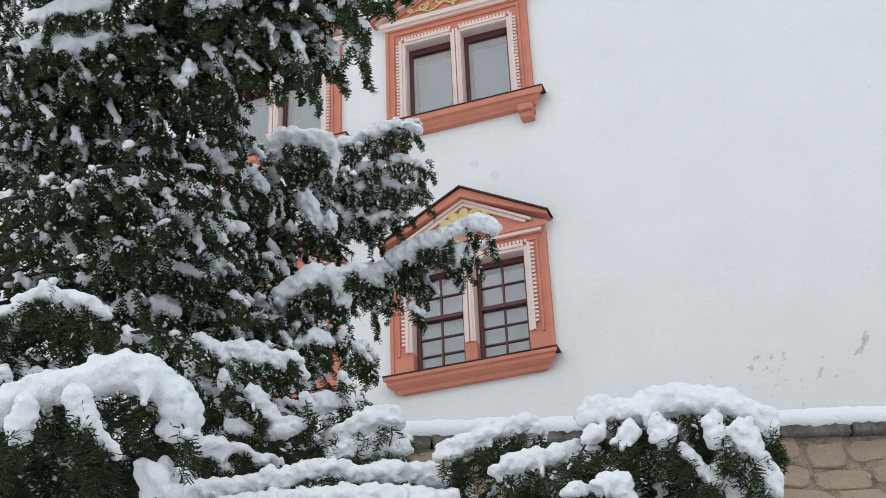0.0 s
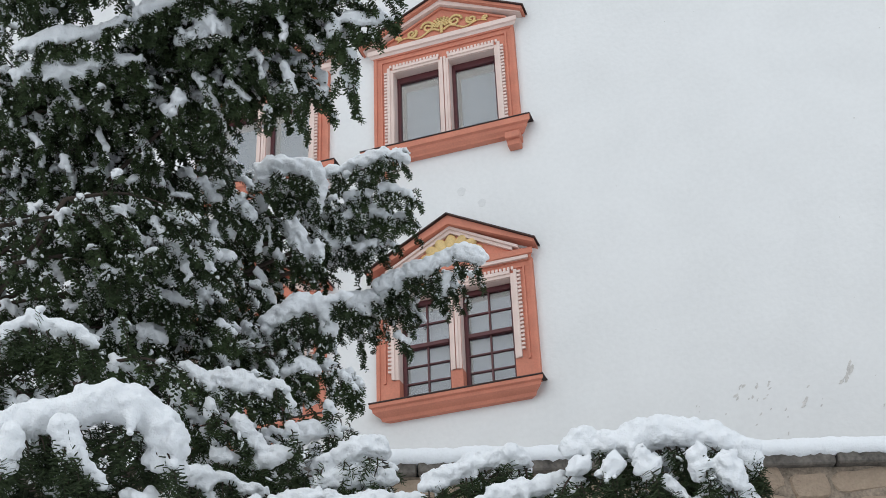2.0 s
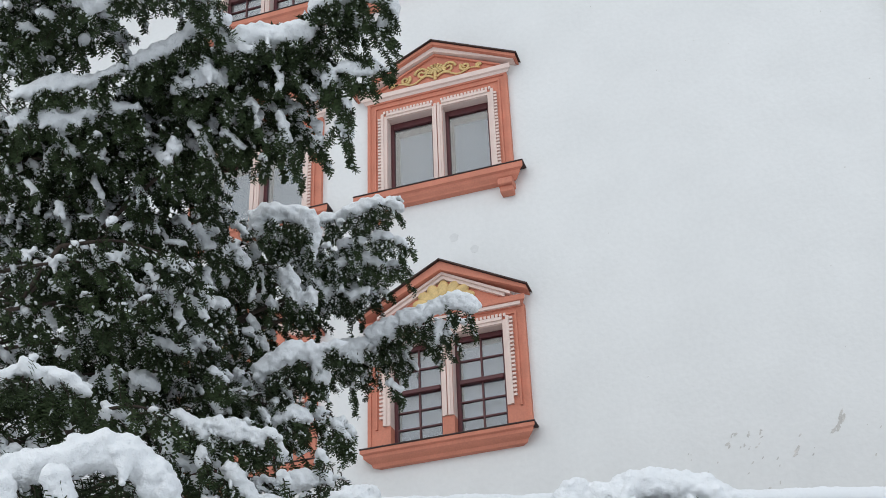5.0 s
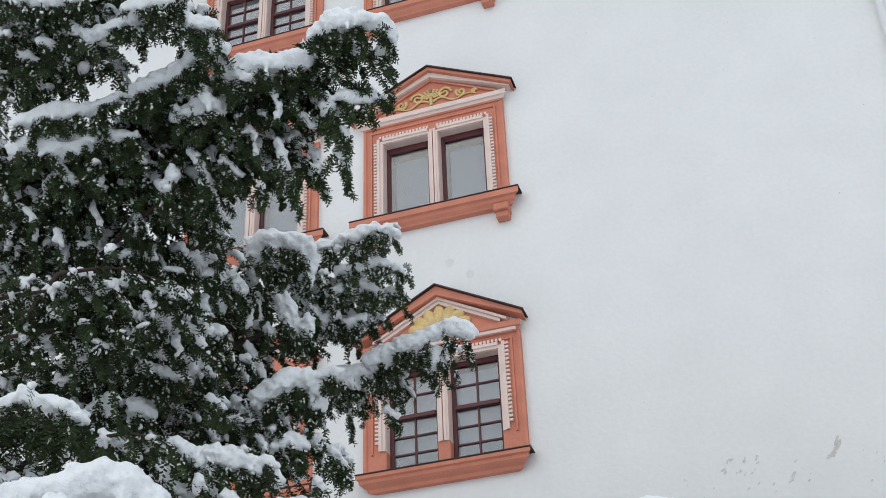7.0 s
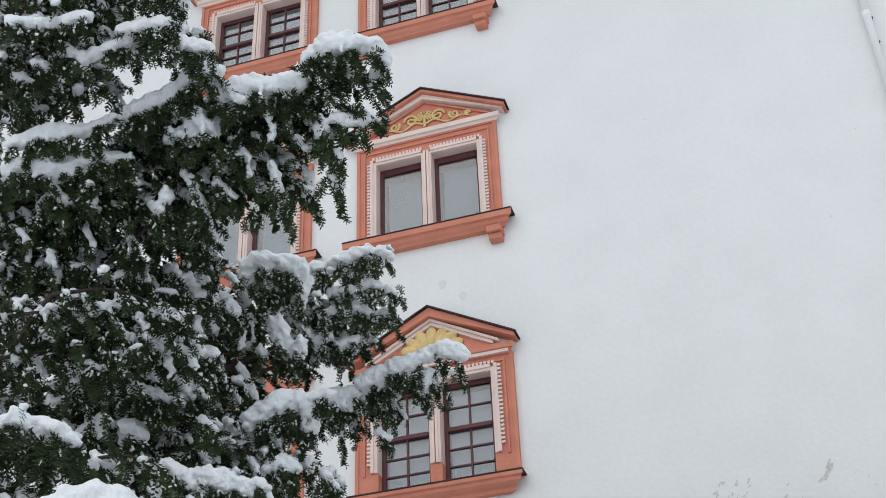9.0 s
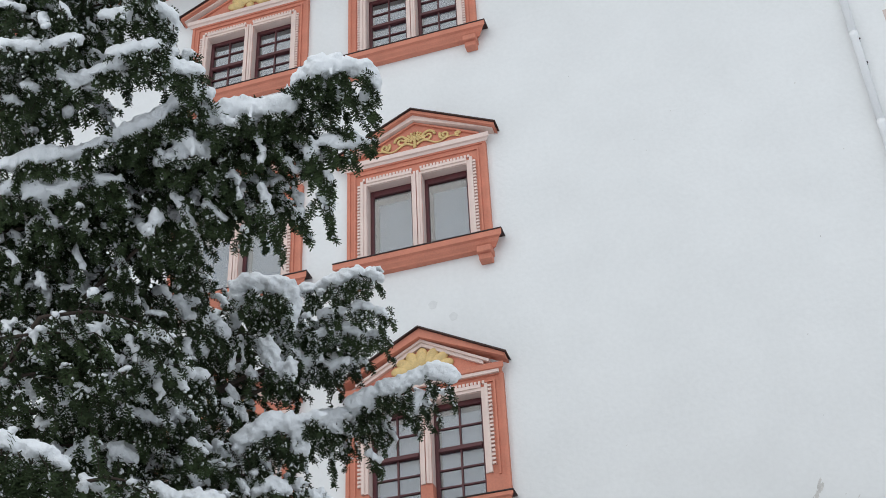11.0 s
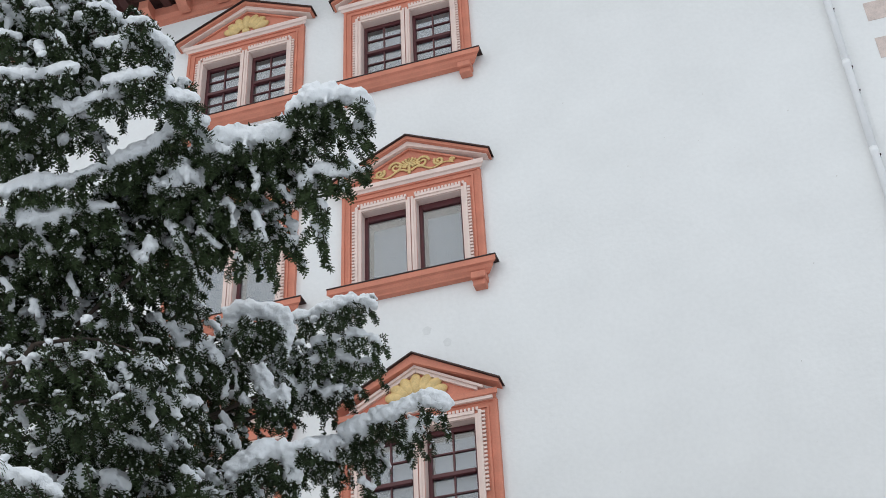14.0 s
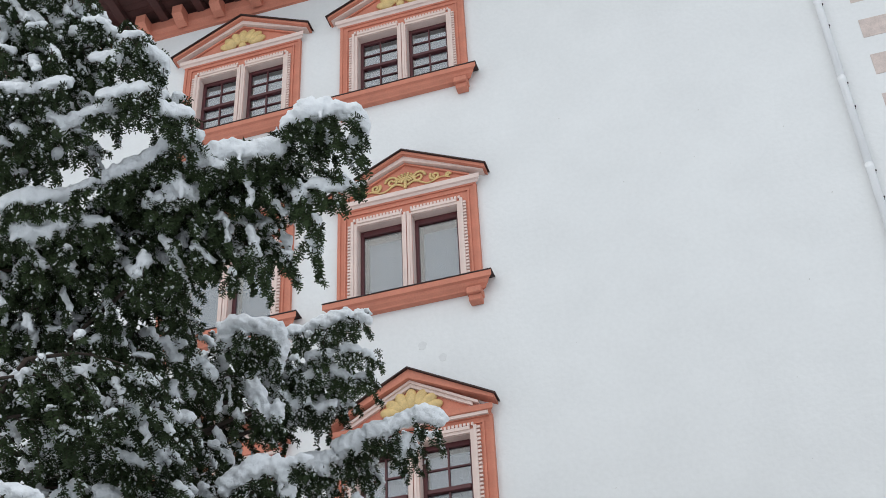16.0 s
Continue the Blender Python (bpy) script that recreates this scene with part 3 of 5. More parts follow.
def bough(tree, pts, spread=0.24, hang=0.6, cover=0.3, curtain=0.0, fine=1.0, thick=0.010, broad=1.5, voxel=0.010, long=1.0, pads=()):
    """One yew bough: a limb from the trunk out along pts, drooping branchlets with two-ranked needles, and the snow it carries.
    cover: how much of the sprays is dusted; curtain: length of the twigs that hang from it; pads: thick snow, as (points, half width)."""
    counter[0] += 1
    rng = np.random.default_rng(counter[0] * 7 + 3)
    axis, length = smooth_path(pts)
    tang = unit(np.gradient(axis, axis=0))
    up = np.array([0, 0, 1.0])
    foot = np.array(ROOTS[tree.name])
    away = axis[0] - [foot[0], foot[1], axis[0][2]]
    run_in = np.linspace(0, 1, 9)[:-1, None]
    low = max(0.5, axis[0][2] - 0.55 * np.linalg.norm(away))
    stem = np.array([foot[0], foot[1], 0]) + away * run_in * [1, 1, 0] + up * (low + (axis[0][2] - low) * run_in ** 1.3)
    full = np.vstack([stem, axis])
    paths = [(full, np.linspace(thick * 1.4, 0.003, len(full)))]
    sprO, sprT, sprL = [], [], []
    lumps = []

    def branchlet(p0, d0, size, droop, n, reach, snowed=(2, 2)):
        """A drooping twig with side sprigs, fewer on the stretch that lies under snow; returns its points."""
        u = np.linspace(0, 1, n)[:, None]
        wig = np.cumsum(rng.normal(0, 0.014, (n, 3)), axis=0) * size / 0.25
        P = p0 + d0 * size * u * (1 - 0.4 * u * min(1, droop)) - up * size * droop * u ** 1.6 + wig
        T = unit(np.gradient(P, axis=0))
        paths.append((P, np.linspace(0.0036, 0.0012, n)))
        run = np.linalg.norm(np.diff(P, axis=0), axis=1).sum()
        m = max(4, int(run / 0.0088 * fine))
        for j in range(m):
            v = (j + rng.random()) / m
            under = snowed[0] <= v <= snowed[1]
            if under and rng.random() < 0.4:
                continue
            q = v * (n - 1)
            a = min(n - 2, int(q))
            o = P[a] + (P[a + 1] - P[a]) * (q - a)
            tt = T[a]
            sd = unit(np.cross(tt, up * 0.6 + rng.normal(0, 0.55, 3)))
            sprO.append(o - up * (0.012 if under else 0.0))
            sprT.append(unit(tt * 0.8 + sd * (1 if j % 2 else -1) * rng.uniform(0.35, 0.95) - up * (rng.uniform(0.5, 1.2) if under else rng.uniform(0.05, 0.55))))
            sprL.append(reach * rng.uniform(0.6, 1.25) * (1.15 - 0.5 * v))
        sprO.append(P[-2])
        sprT.append(unit(T[-1] - up * 0.1))
        sprL.append(reach * 0.9)
        return P

    def snow_on(P, u0, u1, r0):
        n = len(P)
        for v in np.arange(u0, u1, 0.6 * r0 / (np.linalg.norm(P[-1] - P[0]) + 0.02)):
            q = v * (n - 1)
            a = min(n - 2, int(q))
            rr = r0 * rng.uniform(0.65, 1.2) * (1 - 0.4 * (v - u0))
            c = P[a] + (P[a + 1] - P[a]) * (q - a) + up * rr * 0.7 + rng.normal(0, 0.4 * r0, 3)
            lumps.append((c, (rr * 1.2, rr * 1.2, rr * 0.9)))

    count = max(8, int(length / 0.028 * fine))
    for i in range(count):
        s = (i + rng.random() * 0.6) / count
        f = s * 39
        k = min(38, int(f))
        p0 = axis[k] + (axis[k + 1] - axis[k]) * (f - k)
        t0 = tang[k]
        side = unit(np.cross(t0, up))
        sgn = 1 if i % 2 else -1
        size = spread * (0.45 + 0.75 * math.sin(math.pi * min(1, 0.18 + 0.8 * (1 - s)))) * rng.uniform(0.5, 1.15)
        d0 = unit(t0 * rng.uniform(0.2, 0.9) + side * sgn * rng.uniform(0.2, 1.0) + up * rng.uniform(-0.5, 0.12))
        u0, u1 = 2, 2
        if rng.random() < cover * 4.2:
            u0 = rng.uniform(0.0, 0.6)
            u1 = u0 + rng.uniform(0.2, 0.45)
        P = branchlet(p0, d0, size, hang * rng.uniform(0.35, 1.4), 6, 0.045 * long, (u0, u1))
        if u0 < 1:
            snow_on(P, u0, u1, rng.uniform(0.009, 0.024))
        if curtain and rng.random() < 0.6:
            fall = curtain * rng.uniform(0.35, 1.0) * (0.5 + 0.5 * math.sin(math.pi * min(1, 0.15 + 0.75 * s)))
            d1 = unit(t0 * rng.uniform(0.0, 1.0) + side * rng.normal(0, 0.7) - up * 0.7)
            u0, u1 = 2, 2
            if rng.random() < cover * 4.2:
                u0 = rng.uniform(0.05, 0.7)
                u1 = u0 + rng.uniform(0.12, 0.30)
            P = branchlet(p0 + side * rng.normal(0, 0.04), d1, fall, 0.3, 9, 0.044 * long, (u0, u1))
            if u0 < 1:
                snow_on(P, u0, u1, rng.uniform(0.009, 0.020))
    # thick snow, and the short sprays that it weighs down
    for points, wide in pads:
        line, run = smooth_path(points, 24)
        tan_ = unit(np.gradient(line, axis=0))
        steps = max(3, int(run / (0.30 * wide)))
        bulge = 0.0
        for i in range(steps + 1):
            v = i / steps
            f = v * 23
            k = min(22, int(f))
            c = line[k] + (line[k + 1] - line[k]) * (f - k)
            side = unit(np.cross(tan_[k], up) + 0.001)
            bulge = 0.7 * bulge + 0.3 * rng.normal(0, 0.6)
            uneven, core = (0.08, 0.95) if wide > 0.055 else (0.45, 0.72)
            env = wide * (0.78 + 0.22 * math.sin(math.pi * (0.12 + 0.76 * v))) * (1 + uneven * bulge)
            lumps.append((c, (env * core, env * core, env * core * 0.92)))
            for _ in range(7):
                rr = min(0.028, env * rng.uniform(0.25, 0.58))
                lumps.append((c + unit(rng.normal(0, 1, 3)) * ((1.08 if wide > 0.055 else 1.22) * env - 0.75 * rr) * [1, 1, 0.9], (rr * 1.08, rr * 1.08, rr * 0.92)))
            if rng.random() < 0.06:
                lat = rng.choice((-1, 1)) * env * rng.uniform(0.5, 0.9)
                for q in range(4):
                    rr = env * rng.uniform(0.28, 0.42) * (1 - 0.12 * q)
                    lumps.append((c + side * lat - up * (0.4 * env * (q + 1)), (rr, rr, rr * 1.15)))
            if rng.random() < 0.6:
                d = unit(tan_[k] * rng.normal(0.3, 0.5) + side * rng.normal(0, 0.5) - up * rng.uniform(0.4, 1.2))
                branchlet(c - up * 0.6 * env, d, env * 0.8 + rng.uniform(0.03, 0.08), 0.5, 5, 0.042 * long)
    ob = mesh_from("bough", *tubes(paths), BARK, tree)
    # crumbs of snow caught on single sprigs
    n = int(len(sprO) * (0.07 + 0.65 * cover) * (1.0 if long < 1.12 else 0.3))
    if n:
        pick = rng.integers(0, len(sprO), n)
        T1 = np.array(sprT)[pick]
        ln = np.array(sprL)[pick][:, None] * rng.uniform(0.2, 0.55, (n, 1))
        C1 = np.array(sprO)[pick] + T1 * ln * rng.uniform(0.5, 1.6, (n, 1)) + up * 0.007 + rng.normal(0, 0.004, (n, 3))
        A1 = unit(np.cross(T1, up + 0.01))
        B1 = np.cross(A1, T1)
        w1 = rng.uniform(0.004, 0.0095, (n, 1))
        V = (C1[:, None] + (CRUMB_V[None, :, :1] * ln[:, None] + 0) * T1[:, None] + CRUMB_V[None, :, 1:2] * w1[:, None] * A1[:, None] + CRUMB_V[None, :, 2:] * 0.7 * w1[:, None] * B1[:, None])
        V += rng.normal(0, 0.0014, V.shape)
        Fc = (np.arange(n)[:, None, None] * len(CRUMB_V) + CRUMB_F[None]).reshape(-1, 3)
        mesh_from("snow_dust", V.reshape(-1, 3), Fc, SNOW, ob, "crumbs of snow", True)["kind"] = "stuff"
    # needles: none grow through the snow or stand on top of it
    O, T, L = np.array(sprO), np.array(sprT), np.array(sprL)
    if lumps:
        M = (O + T * L[:, None] * 0.5).astype(np.float32)
        C = np.array([c for c, r in lumps], dtype=np.float32)
        R = np.array([r[0] for c, r in lumps], dtype=np.float32)
        keep = np.ones(len(M), dtype=bool)
        for a in range(0, len(M), 1000):
            dv = M[a:a + 1000, None] - C[None]
            dv[..., 2] *= np.where(dv[..., 2] > 0, 0.35, 1.0)
            keep[a:a + 1000] = ((dv ** 2).sum(-1) > (R[None] * 1.05 + 0.004) ** 2).all(1)
        keep |= rng.random(len(M)) < 0.10
        O, T, L = O[keep], T[keep], L[keep]
    step = 0.0062 * long / fine ** 0.5
    cnt = np.maximum(6, (L / step).astype(int))
    idx = np.repeat(np.arange(len(O)), cnt)
    first = np.concatenate([[0], np.cumsum(cnt)[:-1]])
    k = np.arange(len(idx)) - first[idx]
    w = (k + 0.5) / cnt[idx]
    To = T[idx]
    flat = unit(np.cross(To, np.array([0, 0, 1.0]) + 0.35 * rng.normal(size=(len(O), 3))[idx]))
    nrm = np.cross(flat, To)
    sg = np.where(k % 2 == 0, 1.0, -1.0)[:, None]
    sag = -0.30 * up * (w[:, None] ** 2) * L[idx][:, None]
    root = O[idx] + To * (L[idx] * w)[:, None] + sag
    nd = unit(To * (0.42 + 0.5 * w[:, None] ** 3) + flat * sg + nrm * rng.normal(0.05, 0.22, (len(idx), 1)) + rng.normal(0, 0.08, (len(idx), 3)))
    nl = rng.uniform(0.016, 0.024, (len(idx), 1)) * long * (1.0 - 0.35 * w[:, None] ** 2)
    wide = unit(np.cross(nd, nrm)) * (0.0024 * broad)
    V = np.stack([root - 0.8 * wide, root + nd * nl - 0.6 * wide, root + nd * nl * 0.97 + 0.6 * wide, root + 0.8 * wide], 1).reshape(-1, 3)
    Fc = np.arange(len(V)).reshape(-1, 4)
    mesh_from("foliage", V, Fc, NEEDLE, ob, "dense dark green needle sprays")["kind"] = "stuff"
    if lumps:
        snow_mesh("snow", lumps, ob, voxel, "clinging white snow")["kind"] = "stuff"
    return ob


def trunk(tree, x, y, z0, z1, r):
    n = 30
    z = np.linspace(z0, z1, n)
    P = np.stack([x + 0.06 * np.sin(z * 1.3), y + 0.05 * np.sin(z * 0.9 + 1), z], 1)
    R = r * (1 - 0.75 * (z - z0) / (z1 - z0)) * (1 + 0.5 * np.exp(-(z - z0) * 4))
    V, Fc = tubes([(P, R)], 18)
    a = np.arctan2(V[:, 1] - y, V[:, 0] - x)
    V[:, :2] += (0.018 * np.sin(a * 5 + V[:, 2] * 1.5))[:, None] * np.stack([np.cos(a), np.sin(a)], 1)
    mesh_from("trunk", V, Fc, BARK, tree, "dark fluted yew trunk", True)


yew = tagged(new("yew_tree"), "tall dark green yew tree loaded with fresh snow", "tree")
trunk(yew, -0.0, -9.12, 0.0, 9.4, 0.24)
shrub = tagged(new("yew_shrub"), "low spreading yew shrub bent under thick snow", "shrub")
trunk(shrub, 2.24, -9.15, 0.0, 2.6, 0.10)

# ---- boughs of the yew ----
bough(yew, [(1.17, -10.45, 6.12), (1.49, -10.31, 6.23), (1.71, -10.14, 6.23)], cover=0.35, curtain=0.3, fine=0.95, broad=1.8, voxel=0.01)
bough(yew, [(1.11, -10.32, 5.99), (1.44, -10.19, 6.11), (1.63, -10.09, 6.15), (1.75, -9.96, 6.12)], cover=0.4, curtain=0.15, spread=0.2, fine=0.95, broad=1.8, voxel=0.01, pads=[([(1.76, -10.22, 5.95), (1.81, -10.19, 5.96), (1.85, -10.13, 5.94)], 0.027), ([(1.40, -10.34, 5.81), (1.46, -10.28, 5.81)], 0.021), ([(1.55, -10.32, 5.90), (1.61, -10.29, 5.92)], 0.018)])
bough(yew, [(1.09, -10.23, 5.76), (1.42, -10.11, 5.89), (1.70, -10.03, 6.01), (1.90, -9.95, 6.05), (1.94, -9.88, 6.02)], cover=0.4, curtain=0.25, spread=0.22, fine=0.95, broad=1.8, voxel=0.01, pads=[([(1.98, -10.09, 5.83), (2.04, -10.03, 5.82), (2.03, -9.97, 5.76), (2.01, -9.95, 5.73)], 0.029), ([(1.79, -10.16, 5.78), (1.84, -10.13, 5.78), (1.89, -10.12, 5.80)], 0.029), ([(1.93, -10.16, 5.86), (2.00, -10.13, 5.88)], 0.021), ([(1.65, -10.27, 5.78), (1.67, -10.20, 5.74)], 0.018)])
bough(yew, [(1.11, -10.21, 5.60), (1.39, -10.11, 5.73), (1.59, -10.03, 5.80)], cover=0.3, curtain=0.25, spread=0.22, fine=0.95, broad=1.8, voxel=0.01, pads=[([(1.43, -10.34, 5.55), (1.57, -10.25, 5.57), (1.71, -10.20, 5.62)], 0.029)])
bough(yew, [(1.09, -10.15, 5.54), (1.44, -9.99, 5.66), (1.72, -9.89, 5.76), (1.91, -9.78, 5.77), (2.00, -9.71, 5.76)], cover=0.25, curtain=0.22, spread=0.18, fine=0.95, broad=1.8, voxel=0.01, pads=[([(1.55, -10.18, 5.50), (1.62, -10.12, 5.49), (1.64, -10.08, 5.47)], 0.032), ([(1.47, -10.18, 5.45), (1.52, -10.13, 5.43)], 0.026), ([(1.68, -10.09, 5.50), (1.75, -10.07, 5.53), (1.82, -10.05, 5.56)], 0.032), ([(1.82, -10.09, 5.59), (1.93, -10.05, 5.63), (2.01, -10.02, 5.65)], 0.032), ([(2.01, -9.96, 5.60), (2.07, -9.91, 5.58), (2.13, -9.88, 5.59)], 0.035), ([(1.90, -10.01, 5.58), (1.91, -9.99, 5.56)], 0.023)])
bough(yew, [(1.00, -10.01, 5.50), (1.30, -9.89, 5.63), (1.46, -9.82, 5.68), (1.57, -9.73, 5.67)], cover=0.2, curtain=0.22, spread=0.2, fine=0.95, broad=1.8, voxel=0.01, pads=[([(1.34, -10.13, 5.45), (1.39, -10.08, 5.45)], 0.021)])
bough(yew, [(0.87, -9.77, 5.32), (1.29, -9.57, 5.43), (1.54, -9.52, 5.52), (1.78, -9.50, 5.62), (1.97, -9.48, 5.68), (2.17, -9.41, 5.69), (2.39, -9.41, 5.77), (2.55, -9.38, 5.78)], cover=0.25, curtain=0.55, spread=0.2, hang=0.8, fine=1.4, broad=1.8, voxel=0.01, long=1.1, pads=[([(2.09, -9.65, 5.53), (2.19, -9.63, 5.56), (2.27, -9.58, 5.56), (2.40, -9.55, 5.59)], 0.059), ([(2.46, -9.60, 5.67), (2.54, -9.60, 5.70), (2.63, -9.58, 5.72), (2.76, -9.52, 5.71)], 0.044), ([(2.77, -9.51, 5.70), (2.78, -9.46, 5.66), (2.74, -9.43, 5.61)], 0.041), ([(1.71, -9.78, 5.43), (1.84, -9.75, 5.48), (1.94, -9.74, 5.54), (2.04, -9.75, 5.60), (2.09, -9.71, 5.59)], 0.038), ([(2.04, -9.70, 5.55), (2.09, -9.64, 5.51)], 0.047), ([(1.69, -9.76, 5.40), (1.78, -9.73, 5.43)], 0.032)])
bough(yew, [(0.89, -9.76, 5.24), (1.21, -9.62, 5.35), (1.49, -9.51, 5.42), (1.79, -9.44, 5.52), (2.09, -9.35, 5.58), (2.27, -9.31, 5.61), (2.41, -9.26, 5.59)], cover=0.22, curtain=0.5, spread=0.22, fine=1.2, broad=1.9, voxel=0.01, pads=[([(1.85, -9.65, 5.35), (1.87, -9.63, 5.34), (1.91, -9.61, 5.34)], 0.050), ([(1.94, -9.65, 5.41), (1.99, -9.62, 5.40), (2.01, -9.58, 5.37)], 0.050), ([(1.23, -9.91, 5.15), (1.35, -9.83, 5.17), (1.43, -9.76, 5.17)], 0.044), ([(1.35, -9.76, 5.10), (1.38, -9.71, 5.07)], 0.038), ([(1.45, -9.79, 5.21), (1.56, -9.74, 5.24), (1.66, -9.68, 5.26)], 0.035), ([(1.25, -9.96, 5.23), (1.40, -9.91, 5.29), (1.54, -9.83, 5.33), (1.65, -9.81, 5.38)], 0.035), ([(2.46, -9.42, 5.44), (2.45, -9.37, 5.39)], 0.035), ([(2.52, -9.40, 5.46), (2.58, -9.37, 5.44), (2.66, -9.34, 5.45)], 0.032), ([(2.04, -9.50, 5.30), (2.12, -9.46, 5.31)], 0.021), ([(1.48, -9.73, 5.18), (1.51, -9.71, 5.17)], 0.026)])
bough(yew, [(0.89, -9.72, 5.11), (1.29, -9.53, 5.23), (1.65, -9.41, 5.35), (1.98, -9.29, 5.41), (2.24, -9.19, 5.43)], cover=0.3, curtain=0.4, spread=0.22, fine=0.95, broad=1.8, voxel=0.01, pads=[([(2.22, -9.41, 5.27), (2.23, -9.37, 5.23), (2.22, -9.32, 5.16)], 0.026), ([(2.50, -9.33, 5.33), (2.51, -9.30, 5.30)], 0.023), ([(2.46, -9.28, 5.25), (2.48, -9.24, 5.21), (2.47, -9.21, 5.18)], 0.029), ([(1.97, -9.46, 5.19), (2.01, -9.43, 5.17), (2.04, -9.39, 5.14)], 0.018), ([(1.89, -9.51, 5.18), (1.90, -9.46, 5.12), (1.90, -9.41, 5.08), (1.91, -9.37, 5.03)], 0.026), ([(1.73, -9.52, 5.09), (1.72, -9.47, 5.03)], 0.026), ([(1.78, -9.54, 5.14), (1.78, -9.52, 5.11)], 0.029), ([(2.36, -9.28, 5.19), (2.36, -9.25, 5.16)], 0.018)])
bough(yew, [(1.75, -9.33, 5.29), (1.99, -9.23, 5.34), (2.09, -9.20, 5.36), (2.23, -9.15, 5.38)], cover=0.35, curtain=0.24, spread=0.18, fine=0.95, broad=1.8, voxel=0.01, pads=[([(2.25, -9.31, 5.13), (2.25, -9.29, 5.10)], 0.017), ([(2.12, -9.35, 5.11), (2.12, -9.33, 5.08)], 0.017)])
bough(yew, [(0.81, -9.48, 5.13), (1.21, -9.30, 5.28), (1.49, -9.17, 5.34), (1.66, -9.02, 5.29)], cover=0.3, curtain=0.25, spread=0.2, fine=0.95, broad=1.8, voxel=0.01, pads=[([(1.50, -9.34, 5.09), (1.51, -9.29, 5.02)], 0.021), ([(1.77, -9.21, 5.13), (1.76, -9.17, 5.07)], 0.027)])
bough(yew, [(1.24, -8.14, 5.45), (1.46, -8.13, 5.59), (1.64, -8.08, 5.65), (1.76, -7.99, 5.61)], cover=0.3, curtain=0.45, spread=0.22, fine=0.95, broad=1.8, voxel=0.01, pads=[([(1.59, -8.38, 5.53), (1.69, -8.34, 5.55), (1.83, -8.27, 5.54), (1.86, -8.21, 5.48)], 0.052), ([(1.58, -8.35, 5.48), (1.65, -8.30, 5.47)], 0.042), ([(1.85, -8.19, 5.44), (1.81, -8.15, 5.37)], 0.038), ([(1.67, -8.28, 5.45), (1.75, -8.23, 5.43)], 0.028)])
bough(yew, [(1.17, -8.17, 5.24), (1.41, -8.14, 5.38), (1.61, -8.06, 5.42), (1.74, -7.97, 5.37)], cover=0.35, curtain=0.3, spread=0.24, fine=0.95, broad=1.8, voxel=0.01, pads=[([(1.73, -8.23, 5.24), (1.73, -8.17, 5.15), (1.71, -8.13, 5.07)], 0.045), ([(1.82, -8.13, 5.15), (1.78, -8.09, 5.06)], 0.038), ([(1.51, -8.40, 5.32), (1.54, -8.34, 5.26)], 0.038), ([(1.44, -8.50, 5.40), (1.45, -8.46, 5.36), (1.44, -8.43, 5.30)], 0.038), ([(1.32, -8.40, 5.17), (1.43, -8.35, 5.18)], 0.038), ([(1.62, -8.20, 5.12), (1.63, -8.17, 5.07)], 0.027), ([(1.51, -8.20, 5.03), (1.53, -8.14, 4.95), (1.55, -8.09, 4.89)], 0.027)])
bough(yew, [(1.58, -7.79, 5.58), (1.80, -7.82, 5.74), (1.99, -7.79, 5.83), (2.17, -7.76, 5.87)], cover=0.45, curtain=0.15, spread=0.16, fine=0.95, broad=1.8, voxel=0.01, pads=[([(1.84, -8.07, 5.64), (1.91, -8.05, 5.66)], 0.036), ([(1.98, -8.04, 5.68), (2.08, -8.02, 5.71), (2.16, -8.01, 5.73)], 0.036), ([(2.21, -7.99, 5.73), (2.24, -7.96, 5.70)], 0.036)])
bough(yew, [(1.61, -7.76, 5.55), (1.83, -7.72, 5.64), (2.02, -7.69, 5.69), (2.18, -7.63, 5.69)], cover=0.5, curtain=0.12, spread=0.15, fine=0.95, broad=1.8, voxel=0.01, pads=[([(1.91, -7.96, 5.53), (2.02, -7.93, 5.55)], 0.032), ([(2.08, -7.92, 5.57), (2.17, -7.89, 5.57)], 0.029), ([(2.21, -7.86, 5.55), (2.25, -7.84, 5.54)], 0.025)])
bough(yew, [(1.55, -7.71, 5.44), (1.81, -7.66, 5.53), (2.00, -7.61, 5.57), (2.14, -7.57, 5.58)], cover=0.5, curtain=0.12, spread=0.15, fine=0.95, broad=1.8, voxel=0.01, pads=[([(1.85, -7.92, 5.43), (1.94, -7.90, 5.46)], 0.032), ([(2.02, -7.88, 5.48), (2.09, -7.83, 5.44)], 0.032), ([(2.15, -7.81, 5.44), (2.22, -7.78, 5.44)], 0.029)])
bough(yew, [(1.50, -7.67, 5.33), (1.72, -7.62, 5.42), (1.91, -7.57, 5.45), (2.00, -7.53, 5.45)], cover=0.45, curtain=0.15, spread=0.16, fine=0.95, broad=1.8, voxel=0.01, pads=[([(1.76, -7.87, 5.30), (1.87, -7.84, 5.33)], 0.036), ([(1.90, -7.80, 5.28), (2.00, -7.79, 5.32)], 0.029)])
